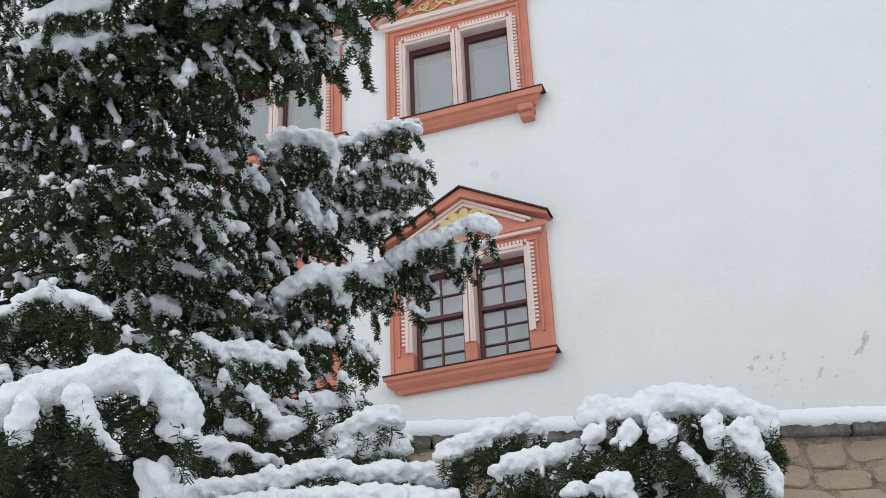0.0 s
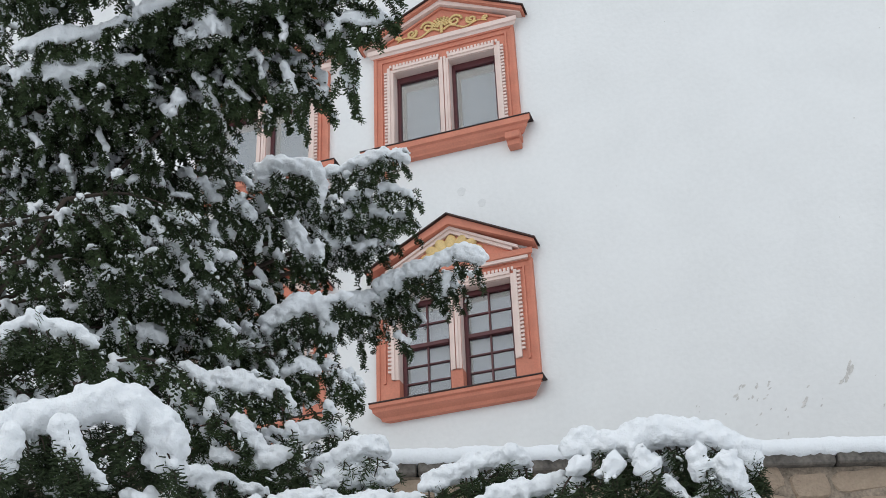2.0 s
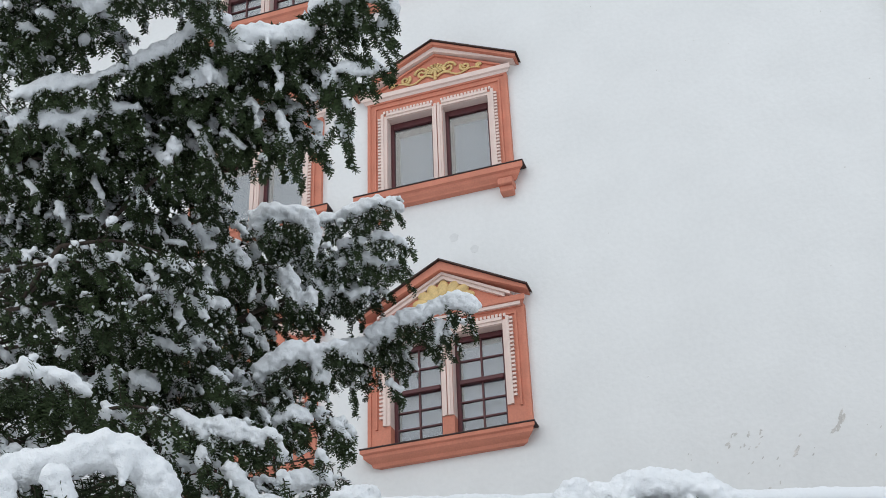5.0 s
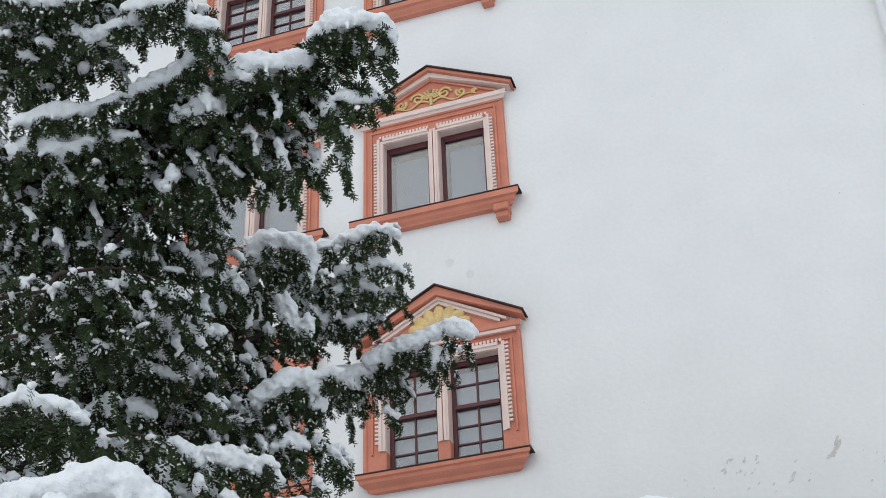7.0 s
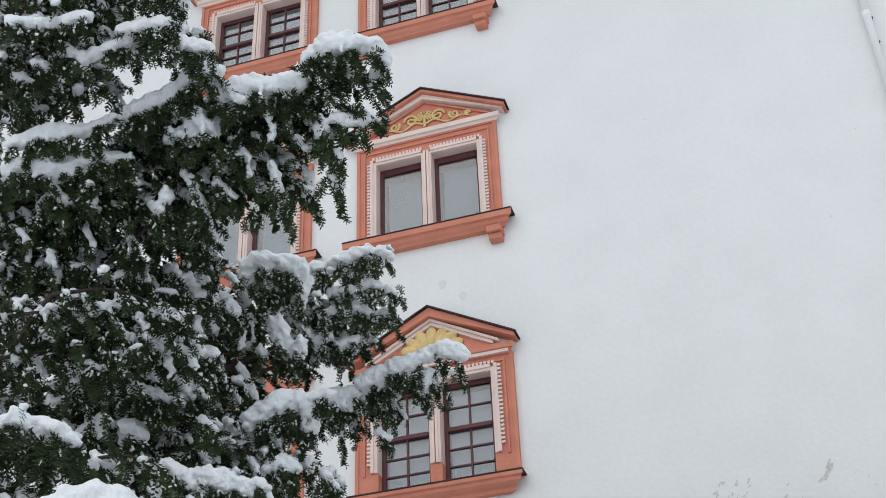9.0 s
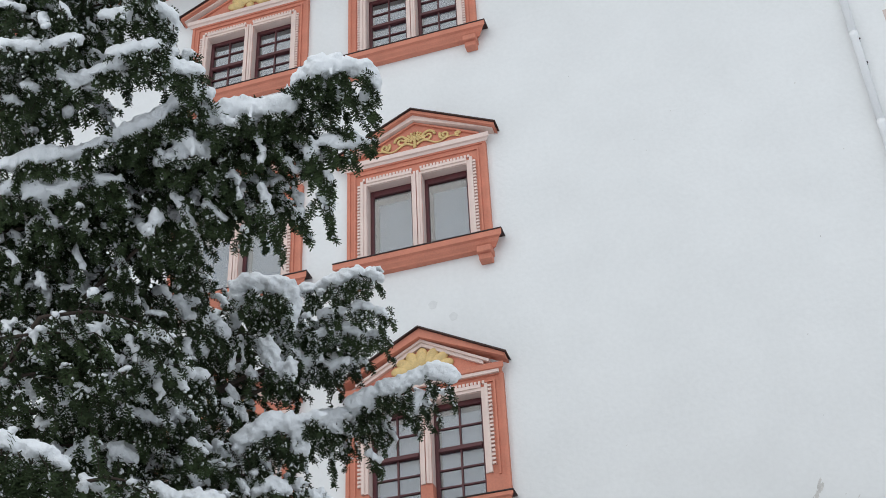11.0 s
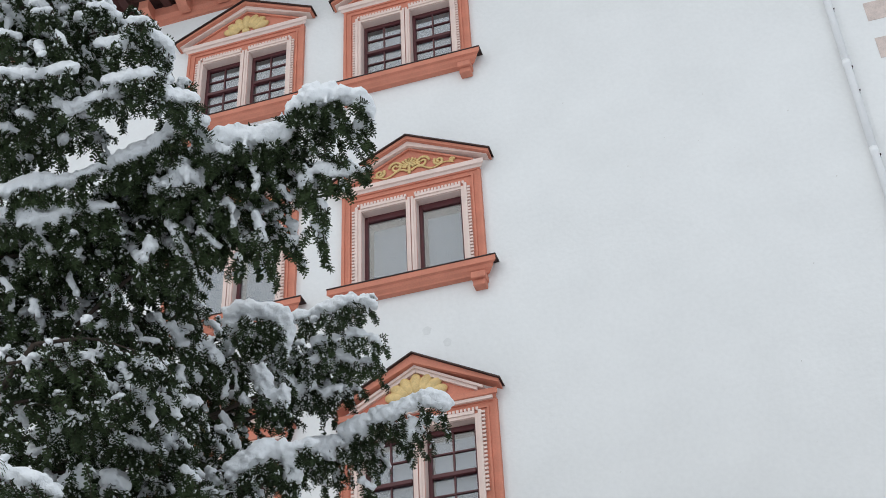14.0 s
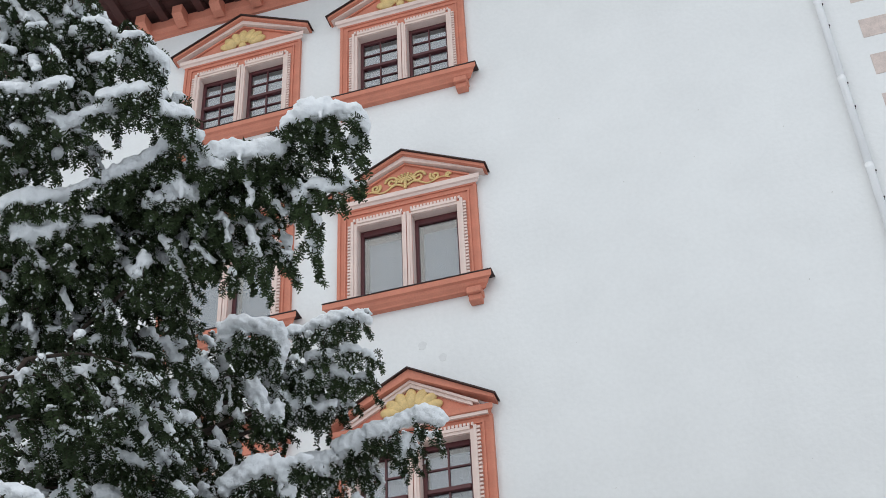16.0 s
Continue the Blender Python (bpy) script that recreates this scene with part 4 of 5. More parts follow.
bough(yew, [(1.41, -7.43, 5.07), (1.70, -7.38, 5.20), (1.96, -7.32, 5.29), (2.15, -7.29, 5.34), (2.33, -7.25, 5.37)], cover=0.3, curtain=0.3, spread=0.17, fine=0.95, broad=1.8, voxel=0.01, pads=[([(1.95, -7.58, 5.16), (2.05, -7.57, 5.20), (2.17, -7.55, 5.24), (2.29, -7.53, 5.27), (2.39, -7.52, 5.32)], 0.044), ([(2.38, -7.52, 5.31), (2.46, -7.50, 5.31), (2.50, -7.47, 5.28)], 0.058), ([(2.33, -7.48, 5.21), (2.28, -7.46, 5.15), (2.26, -7.43, 5.10)], 0.033), ([(1.97, -7.55, 5.12), (2.07, -7.53, 5.16)], 0.033)])
bough(yew, [(1.44, -7.40, 5.04), (1.69, -7.35, 5.15), (1.88, -7.30, 5.20), (2.00, -7.25, 5.19)], cover=0.45, curtain=0.3, spread=0.18, fine=0.95, broad=1.8, voxel=0.01, pads=[([(1.61, -7.65, 5.04), (1.70, -7.63, 5.07), (1.79, -7.61, 5.09), (1.91, -7.57, 5.11)], 0.044), ([(2.00, -7.43, 4.92), (2.04, -7.39, 4.89)], 0.033), ([(1.78, -7.57, 5.03), (1.87, -7.55, 5.04)], 0.033)])
bough(yew, [(1.32, -8.45, 4.57), (1.61, -8.32, 4.62), (1.82, -8.25, 4.68), (1.93, -8.18, 4.63)], cover=0.3, curtain=0.35, spread=0.22, fine=0.95, broad=1.8, voxel=0.01, pads=[([(1.74, -8.52, 4.49), (1.83, -8.51, 4.55), (1.93, -8.49, 4.60), (1.99, -8.46, 4.59)], 0.050), ([(1.99, -8.46, 4.59), (2.02, -8.41, 4.52), (1.99, -8.39, 4.47)], 0.044), ([(2.04, -8.45, 4.61), (2.12, -8.43, 4.63)], 0.031)])
bough(yew, [(0.73, -9.46, 5.01), (1.18, -9.21, 5.14), (1.44, -9.04, 5.15), (1.66, -8.87, 5.09)], cover=0.22, curtain=0.25, spread=0.24, fine=0.95, broad=1.8, voxel=0.01, pads=[([(1.40, -9.28, 4.93), (1.47, -9.26, 4.96), (1.53, -9.21, 4.94)], 0.024), ([(1.26, -9.40, 4.95), (1.32, -9.38, 4.97)], 0.015), ([(1.56, -9.16, 4.90), (1.63, -9.11, 4.90)], 0.015)])
bough(yew, [(0.92, -9.61, 4.63), (1.21, -9.45, 4.73), (1.46, -9.30, 4.77), (1.68, -9.14, 4.74)], cover=0.25, curtain=0.2, spread=0.26, fine=0.95, broad=1.8, voxel=0.01, pads=[([(1.29, -9.65, 4.55), (1.33, -9.64, 4.58)], 0.017), ([(1.30, -9.59, 4.49), (1.38, -9.55, 4.51), (1.44, -9.53, 4.54), (1.49, -9.49, 4.53)], 0.014), ([(1.68, -9.42, 4.60), (1.74, -9.38, 4.60)], 0.014)])
bough(yew, [(0.95, -9.59, 4.44), (1.28, -9.41, 4.55), (1.52, -9.28, 4.60), (1.71, -9.15, 4.58)], cover=0.22, curtain=0.22, spread=0.26, fine=0.95, broad=1.8, voxel=0.01, pads=[([(1.48, -9.51, 4.35), (1.53, -9.46, 4.33)], 0.017), ([(1.27, -9.62, 4.29), (1.31, -9.60, 4.30)], 0.014), ([(1.64, -9.45, 4.41), (1.68, -9.43, 4.43)], 0.014)])
bough(yew, [(0.72, -9.31, 5.01), (1.06, -9.10, 5.09), (1.30, -8.93, 5.07), (1.51, -8.73, 4.98)], cover=0.2, curtain=0.25, spread=0.26, fine=0.95, broad=1.8, voxel=0.01)
bough(yew, [(0.64, -9.16, 4.51), (1.04, -8.94, 4.63), (1.30, -8.77, 4.64), (1.55, -8.62, 4.63)], cover=0.35, curtain=0.22, spread=0.24, fine=0.95, broad=1.8, voxel=0.01, pads=[([(1.38, -9.00, 4.51), (1.45, -8.95, 4.50), (1.51, -8.90, 4.48)], 0.027), ([(1.20, -9.02, 4.36), (1.24, -8.96, 4.31)], 0.040), ([(1.34, -8.94, 4.36), (1.40, -8.87, 4.32)], 0.036), ([(1.62, -8.95, 4.65), (1.74, -8.90, 4.68)], 0.027), ([(1.08, -9.15, 4.42), (1.12, -9.13, 4.44)], 0.018)])
bough(yew, [(0.88, -8.63, 4.85), (1.13, -8.53, 4.93), (1.32, -8.41, 4.92), (1.54, -8.27, 4.90)], cover=0.35, curtain=0.25, spread=0.24, fine=0.95, broad=1.8, voxel=0.01, pads=[([(1.33, -8.66, 4.77), (1.43, -8.58, 4.73)], 0.023)])
bough(yew, [(1.25, -8.59, 5.32), (1.40, -8.59, 5.43), (1.48, -8.57, 5.47), (1.51, -8.49, 5.39)], cover=0.45, curtain=0.3, spread=0.2, fine=0.95, broad=1.8, voxel=0.01)
bough(yew, [(0.73, -9.01, 4.38), (1.03, -8.84, 4.48), (1.32, -8.66, 4.48), (1.55, -8.54, 4.52)], cover=0.4, curtain=0.25, spread=0.24, fine=0.95, broad=1.8, voxel=0.01, pads=[([(1.16, -9.02, 4.32), (1.25, -8.99, 4.38)], 0.030), ([(1.39, -9.00, 4.52), (1.46, -8.92, 4.47)], 0.027), ([(1.49, -8.92, 4.49), (1.53, -8.88, 4.48)], 0.024)])
bough(yew, [(1.00, -8.84, 4.22), (1.36, -8.66, 4.32), (1.60, -8.56, 4.37), (1.83, -8.43, 4.35)], cover=0.2, curtain=0.3, spread=0.24, fine=0.95, broad=1.8, voxel=0.01, pads=[([(1.67, -8.86, 4.37), (1.73, -8.81, 4.32)], 0.018)])
bough(yew, [(1.39, -8.38, 4.29), (1.65, -8.30, 4.40), (1.85, -8.21, 4.43), (2.01, -8.10, 4.35)], cover=0.3, curtain=0.3, spread=0.2, fine=0.95, broad=1.8, voxel=0.01, pads=[([(1.82, -8.47, 4.27), (1.89, -8.45, 4.28), (1.94, -8.42, 4.27)], 0.040), ([(1.90, -8.46, 4.31), (1.94, -8.43, 4.29)], 0.027), ([(2.06, -8.36, 4.26), (2.11, -8.30, 4.19)], 0.018)])
bough(yew, [(1.34, -8.97, 3.91), (1.57, -8.89, 4.01), (1.74, -8.81, 4.05), (1.89, -8.72, 4.02)], cover=0.4, curtain=0.3, spread=0.2, fine=0.8, broad=1.7, voxel=0.009, pads=[([(1.81, -9.08, 3.98), (1.88, -9.02, 3.96), (1.97, -8.97, 3.95)], 0.041), ([(1.69, -9.16, 4.01), (1.74, -9.11, 3.97), (1.78, -9.06, 3.92)], 0.030), ([(1.63, -9.14, 3.92), (1.67, -9.07, 3.83), (1.74, -9.03, 3.82)], 0.030), ([(2.01, -8.96, 3.96), (2.05, -8.93, 3.93)], 0.025), ([(1.91, -8.99, 3.93), (1.98, -8.95, 3.91)], 0.025)])
bough(yew, [(1.41, -8.95, 3.70), (1.63, -8.87, 3.81), (1.80, -8.80, 3.85), (1.97, -8.70, 3.83)], cover=0.4, curtain=0.25, spread=0.2, fine=0.8, broad=1.7, voxel=0.009, long=1.15, pads=[([(1.88, -9.05, 3.78), (1.91, -9.03, 3.75), (1.93, -8.99, 3.70), (1.97, -8.96, 3.67)], 0.032), ([(1.80, -9.04, 3.65), (1.87, -8.98, 3.61)], 0.032), ([(1.90, -8.96, 3.61), (1.98, -8.93, 3.63), (2.06, -8.91, 3.66)], 0.038), ([(1.80, -9.13, 3.84), (1.80, -9.10, 3.78)], 0.022), ([(2.08, -8.94, 3.76), (2.10, -8.92, 3.72)], 0.022)])
bough(yew, [(1.44, -9.07, 3.45), (1.65, -8.98, 3.53), (1.81, -8.91, 3.57), (1.93, -8.83, 3.54)], cover=0.4, curtain=0.25, spread=0.2, fine=0.8, broad=1.7, voxel=0.009, long=1.2, pads=[([(1.72, -9.25, 3.46), (1.79, -9.21, 3.49), (1.86, -9.17, 3.47)], 0.036), ([(1.96, -9.10, 3.45), (2.03, -9.06, 3.44)], 0.031), ([(1.68, -9.24, 3.40), (1.73, -9.20, 3.36)], 0.031), ([(1.90, -9.16, 3.49), (1.93, -9.13, 3.47)], 0.023), ([(1.83, -9.16, 3.41), (1.88, -9.12, 3.39)], 0.023)])
bough(yew, [(1.26, -8.59, 3.51), (1.54, -8.49, 3.66), (1.78, -8.41, 3.78), (2.04, -8.37, 3.94), (2.07, -8.39, 4.01)], cover=0.35, curtain=0.2, spread=0.2, fine=0.8, broad=1.7, voxel=0.009, long=1.2, pads=[([(1.94, -8.69, 3.83), (2.03, -8.65, 3.85), (2.14, -8.61, 3.87)], 0.045), ([(2.04, -8.59, 3.73), (2.07, -8.56, 3.70)], 0.034), ([(2.12, -8.67, 3.97), (2.14, -8.64, 3.93)], 0.023)])
bough(yew, [(1.28, -10.22, 3.59), (1.50, -10.09, 3.68), (1.64, -10.02, 3.76), (1.76, -9.92, 3.73)], cover=0.25, curtain=0.22, spread=0.2, fine=1.0, broad=1.4, voxel=0.008, long=1.3, pads=[([(1.53, -10.25, 3.63), (1.62, -10.20, 3.66)], 0.030), ([(1.68, -10.19, 3.73), (1.72, -10.14, 3.71), (1.79, -10.09, 3.70), (1.84, -10.04, 3.67)], 0.030), ([(1.72, -10.12, 3.67), (1.74, -10.08, 3.63)], 0.026), ([(1.77, -10.05, 3.63), (1.75, -10.05, 3.59)], 0.018), ([(1.61, -10.22, 3.69), (1.65, -10.19, 3.70)], 0.020)])
bough(yew, [(1.32, -10.23, 3.43), (1.50, -10.12, 3.50), (1.59, -10.06, 3.51), (1.68, -10.00, 3.54)], cover=0.3, curtain=0.25, spread=0.2, fine=1.0, broad=1.4, voxel=0.008, long=1.3, pads=[([(1.66, -10.30, 3.38), (1.67, -10.26, 3.33)], 0.021)])
bough(yew, [(1.62, -10.57, 3.08), (1.85, -10.42, 3.17), (2.05, -10.31, 3.24), (2.15, -10.24, 3.23), (2.19, -10.18, 3.16)], cover=0.06, curtain=0.28, spread=0.14, hang=0.9, fine=0.95, broad=1.2, voxel=0.008, long=1.55, thick=0.018, pads=[([(1.85, -10.61, 3.06), (1.93, -10.57, 3.11), (2.01, -10.53, 3.16), (2.09, -10.48, 3.18)], 0.059), ([(2.09, -10.48, 3.18), (2.16, -10.45, 3.21), (2.24, -10.40, 3.22), (2.29, -10.35, 3.19)], 0.066), ([(2.29, -10.35, 3.19), (2.32, -10.31, 3.15), (2.32, -10.27, 3.07)], 0.055), ([(2.06, -10.66, 3.06), (2.03, -10.65, 3.00), (2.02, -10.64, 2.97)], 0.032), ([(2.18, -10.61, 3.09), (2.18, -10.57, 3.02), (2.20, -10.54, 2.97)], 0.036), ([(2.21, -10.53, 2.98), (2.24, -10.49, 2.94)], 0.021)])
bough(yew, [(1.51, -10.43, 3.03), (1.72, -10.28, 3.10), (1.89, -10.18, 3.15), (2.05, -10.07, 3.14)], cover=0.1, curtain=0.3, spread=0.2, hang=0.9, fine=0.95, broad=1.2, voxel=0.008, long=1.5, pads=[([(2.24, -10.31, 2.95), (2.26, -10.28, 2.93), (2.26, -10.26, 2.88)], 0.048)])
bough(yew, [(1.44, -10.31, 2.95), (1.65, -10.16, 3.00), (1.82, -10.05, 3.05), (1.97, -9.96, 3.08)], cover=0.15, curtain=0.3, spread=0.2, hang=0.9, fine=0.95, broad=1.2, voxel=0.008, long=1.5)
bough(shrub, [(2.09, -9.04, 3.36), (2.26, -9.00, 3.46), (2.40, -8.97, 3.54), (2.50, -8.93, 3.54)], cover=0.25, curtain=0.16, spread=0.15, long=1.3, fine=1.0, broad=1.15, voxel=0.008, pads=[([(2.43, -9.24, 3.46), (2.49, -9.22, 3.48), (2.54, -9.21, 3.49), (2.59, -9.18, 3.47)], 0.039), ([(2.35, -9.24, 3.36), (2.46, -9.19, 3.38), (2.59, -9.14, 3.38)], 0.039), ([(2.38, -9.26, 3.44), (2.38, -9.24, 3.42)], 0.024)])
bough(shrub, [(1.97, -9.26, 3.17), (2.20, -9.18, 3.25), (2.42, -9.09, 3.27), (2.70, -8.97, 3.25)], cover=0.15, curtain=0.15, spread=0.16, long=1.3, fine=1.0, broad=1.15, voxel=0.008, pads=[([(1.89, -9.62, 3.13), (2.01, -9.56, 3.16), (2.12, -9.51, 3.18)], 0.041), ([(2.12, -9.51, 3.18), (2.29, -9.44, 3.22), (2.40, -9.40, 3.24), (2.50, -9.34, 3.22)], 0.041), ([(2.50, -9.34, 3.22), (2.69, -9.27, 3.22), (2.79, -9.22, 3.18)], 0.041)])
bough(shrub, [(2.10, -9.50, 3.04), (2.35, -9.39, 3.09), (2.61, -9.29, 3.10), (2.85, -9.19, 3.08)], cover=0.1, curtain=0.15, spread=0.16, long=1.3, fine=1.0, broad=1.15, voxel=0.008, pads=[([(2.16, -9.78, 3.00), (2.31, -9.70, 3.02), (2.47, -9.64, 3.04)], 0.042), ([(2.46, -9.63, 3.03), (2.60, -9.57, 3.04), (2.74, -9.52, 3.03), (2.88, -9.46, 3.02)], 0.046)])
bough(shrub, [(2.65, -9.17, 3.12), (2.78, -9.16, 3.23), (2.94, -9.14, 3.31), (3.11, -9.11, 3.34)], cover=0.15, curtain=0.2, spread=0.16, long=1.3, fine=1.0, broad=1.15, voxel=0.008, pads=[([(2.85, -9.43, 3.21), (2.96, -9.41, 3.25), (3.07, -9.39, 3.28)], 0.039), ([(3.08, -9.39, 3.28), (3.13, -9.38, 3.29), (3.18, -9.35, 3.26)], 0.039)])
bough(shrub, [(2.82, -9.29, 3.02), (2.99, -9.28, 3.12), (3.15, -9.25, 3.17), (3.29, -9.23, 3.21)], cover=0.2, curtain=0.2, spread=0.16, long=1.3, fine=1.0, broad=1.15, voxel=0.008, pads=[([(3.07, -9.53, 3.07), (3.16, -9.52, 3.10)], 0.034), ([(3.16, -9.52, 3.10), (3.25, -9.50, 3.11), (3.35, -9.48, 3.13)], 0.036), ([(3.12, -9.50, 3.04), (3.19, -9.49, 3.05)], 0.024)])
bough(shrub, [(3.12, -9.34, 2.94), (3.33, -9.35, 3.11), (3.50, -9.36, 3.22), (3.69, -9.34, 3.24), (3.83, -9.31, 3.21), (3.86, -9.28, 3.14)], cover=0.1, curtain=0.26, spread=0.17, hang=0.8, long=1.4, fine=1.0, broad=1.15, voxel=0.008, pads=[([(3.38, -9.54, 3.20), (3.45, -9.53, 3.23), (3.51, -9.52, 3.22)], 0.041), ([(3.51, -9.52, 3.21), (3.59, -9.51, 3.22), (3.66, -9.50, 3.23), (3.72, -9.49, 3.23)], 0.058), ([(3.73, -9.49, 3.22), (3.82, -9.47, 3.20), (3.90, -9.44, 3.16)], 0.058), ([(3.88, -9.45, 3.18), (3.93, -9.43, 3.14), (3.93, -9.41, 3.09)], 0.037), ([(3.55, -9.63, 3.11), (3.51, -9.63, 3.08)], 0.032), ([(3.63, -9.62, 3.12), (3.64, -9.60, 3.06)], 0.036), ([(3.79, -9.59, 3.11), (3.80, -9.56, 3.03)], 0.036), ([(3.88, -9.57, 3.07), (3.89, -9.55, 3.00)], 0.040), ([(3.44, -9.61, 3.13), (3.40, -9.61, 3.11)], 0.026)])
bough(shrub, [(3.18, -9.27, 2.94), (3.38, -9.27, 3.06), (3.58, -9.25, 3.12), (3.71, -9.24, 3.14), (3.81, -9.23, 3.13)], cover=0.12, curtain=0.26, spread=0.2, hang=0.8, long=1.4, fine=1.0, broad=1.15, voxel=0.008, pads=[([(3.68, -9.58, 3.04), (3.73, -9.55, 2.97), (3.76, -9.53, 2.93)], 0.023), ([(3.83, -9.48, 3.05), (3.90, -9.48, 3.06)], 0.029), ([(3.38, -9.57, 3.08), (3.42, -9.56, 3.09)], 0.018)])
bough(shrub, [(3.45, -9.34, 2.84), (3.61, -9.34, 2.95), (3.75, -9.34, 2.98), (3.83, -9.32, 2.96)], cover=0.1, curtain=0.2, spread=0.15, long=1.4, fine=1.0, broad=1.15, voxel=0.008, pads=[([(3.77, -9.49, 2.96), (3.86, -9.48, 2.98), (3.91, -9.47, 2.95)], 0.049), ([(3.91, -9.47, 2.94), (3.93, -9.45, 2.89)], 0.040), ([(3.81, -9.46, 2.88), (3.87, -9.45, 2.87)], 0.047)])
bough(shrub, [(3.21, -9.44, 2.83), (3.34, -9.45, 2.95), (3.44, -9.44, 2.98), (3.48, -9.42, 2.96)], cover=0.15, curtain=0.2, spread=0.16, long=1.4, fine=1.0, broad=1.15, voxel=0.008, pads=[([(3.44, -9.71, 2.91), (3.50, -9.70, 2.91), (3.52, -9.68, 2.87)], 0.033), ([(3.34, -9.73, 2.90), (3.39, -9.72, 2.91)], 0.023)])
bough(shrub, [(2.83, -9.18, 3.03), (3.11, -9.13, 3.11), (3.35, -9.09, 3.15), (3.54, -9.04, 3.11)], cover=0.2, curtain=0.25, spread=0.22, long=1.4, fine=1.0, broad=1.15, voxel=0.008)
bough(yew, [(0.95, -10.16, 6.33), (1.23, -10.04, 6.42), (1.42, -9.91, 6.45)], cover=0.1, curtain=0.2, spread=0.2, fine=0.6, broad=2.5, voxel=0.012)
bough(yew, [(0.90, -10.05, 6.21), (1.22, -9.91, 6.32), (1.48, -9.78, 6.38)], cover=0.1, curtain=0.2, spread=0.2, fine=0.6, broad=2.5, voxel=0.012)
bough(yew, [(0.86, -9.95, 6.10), (1.18, -9.80, 6.21), (1.49, -9.66, 6.29)], cover=0.1, curtain=0.2, spread=0.2, fine=0.6, broad=2.5, voxel=0.012)
bough(yew, [(0.82, -9.85, 5.98), (1.08, -9.71, 6.06), (1.32, -9.59, 6.12)], cover=0.1, curtain=0.2, spread=0.2, fine=0.6, broad=2.5, voxel=0.012)
bough(yew, [(0.78, -9.61, 5.41), (1.08, -9.45, 5.50), (1.31, -9.33, 5.56)], cover=0.06, curtain=0.42, spread=0.22, fine=0.8, broad=2.5, voxel=0.012)
bough(yew, [(1.17, -9.41, 5.53), (1.46, -9.30, 5.63), (1.74, -9.21, 5.72)], cover=0.06, curtain=0.42, spread=0.22, fine=0.8, broad=2.5, voxel=0.012)
bough(yew, [(1.57, -9.27, 5.67), (1.87, -9.17, 5.75), (2.11, -9.10, 5.81)], cover=0.06, curtain=0.42, spread=0.22, fine=0.8, broad=2.5, voxel=0.012)
bough(yew, [(1.88, -9.18, 5.76), (2.03, -9.12, 5.80), (2.16, -9.08, 5.82)], cover=0.06, curtain=0.42, spread=0.22, fine=0.8, broad=2.5, voxel=0.012)
bough(yew, [(0.80, -9.58, 5.23), (1.10, -9.43, 5.32), (1.32, -9.31, 5.38)], cover=0.06, curtain=0.32, spread=0.2, fine=0.8, broad=2.5, voxel=0.012)
bough(yew, [(1.28, -9.34, 5.37), (1.56, -9.22, 5.45), (1.76, -9.15, 5.51)], cover=0.06, curtain=0.32, spread=0.2, fine=0.8, broad=2.5, voxel=0.012)
bough(yew, [(1.71, -9.16, 5.49), (1.91, -9.09, 5.53), (2.10, -9.02, 5.56)], cover=0.06, curtain=0.32, spread=0.2, fine=0.8, broad=2.5, voxel=0.012)
bough(yew, [(0.50, -9.18, 5.37), (0.81, -8.99, 5.45), (1.09, -8.82, 5.48)], cover=0.1, curtain=0.28, spread=0.26, fine=0.6, broad=2.5, voxel=0.012)
bough(yew, [(0.46, -9.08, 5.21), (0.82, -8.86, 5.29), (1.15, -8.65, 5.31)], cover=0.1, curtain=0.28, spread=0.26, fine=0.6, broad=2.5, voxel=0.012)
bough(yew, [(0.43, -8.98, 5.05), (0.79, -8.76, 5.14), (1.07, -8.59, 5.16)], cover=0.1, curtain=0.28, spread=0.26, fine=0.6, broad=2.5, voxel=0.012)
bough(yew, [(0.40, -8.88, 4.88), (0.76, -8.67, 4.98), (1.04, -8.49, 4.99)], cover=0.1, curtain=0.28, spread=0.26, fine=0.6, broad=2.5, voxel=0.012)
bough(yew, [(0.88, -8.87, 5.37), (1.12, -8.72, 5.38), (1.32, -8.55, 5.33)], cover=0.1, curtain=0.28, spread=0.26, fine=0.6, broad=2.5, voxel=0.012)
bough(yew, [(0.84, -8.76, 5.18), (1.12, -8.57, 5.19), (1.35, -8.38, 5.11)], cover=0.1, curtain=0.28, spread=0.26, fine=0.6, broad=2.5, voxel=0.012)
bough(yew, [(0.76, -8.67, 4.98), (1.04, -8.49, 4.99), (1.35, -8.27, 4.94)], cover=0.1, curtain=0.28, spread=0.26, fine=0.6, broad=2.5, voxel=0.012)
bough(yew, [(0.37, -8.80, 4.74), (0.68, -8.61, 4.80), (0.96, -8.42, 4.81)], cover=0.1, curtain=0.28, spread=0.26, fine=0.6, broad=2.5, voxel=0.012)
bough(yew, [(1.10, -9.78, 4.47), (1.36, -9.64, 4.55), (1.53, -9.53, 4.56)], cover=0.12, curtain=0.2, spread=0.26, fine=0.6, broad=2.5, voxel=0.012)
bough(yew, [(1.07, -9.70, 4.33), (1.37, -9.54, 4.42), (1.59, -9.41, 4.46)], cover=0.12, curtain=0.2, spread=0.26, fine=0.6, broad=2.5, voxel=0.012)
bough(yew, [(1.37, -9.67, 4.61), (1.57, -9.57, 4.65), (1.72, -9.45, 4.63)], cover=0.12, curtain=0.2, spread=0.26, fine=0.6, broad=2.5, voxel=0.012)
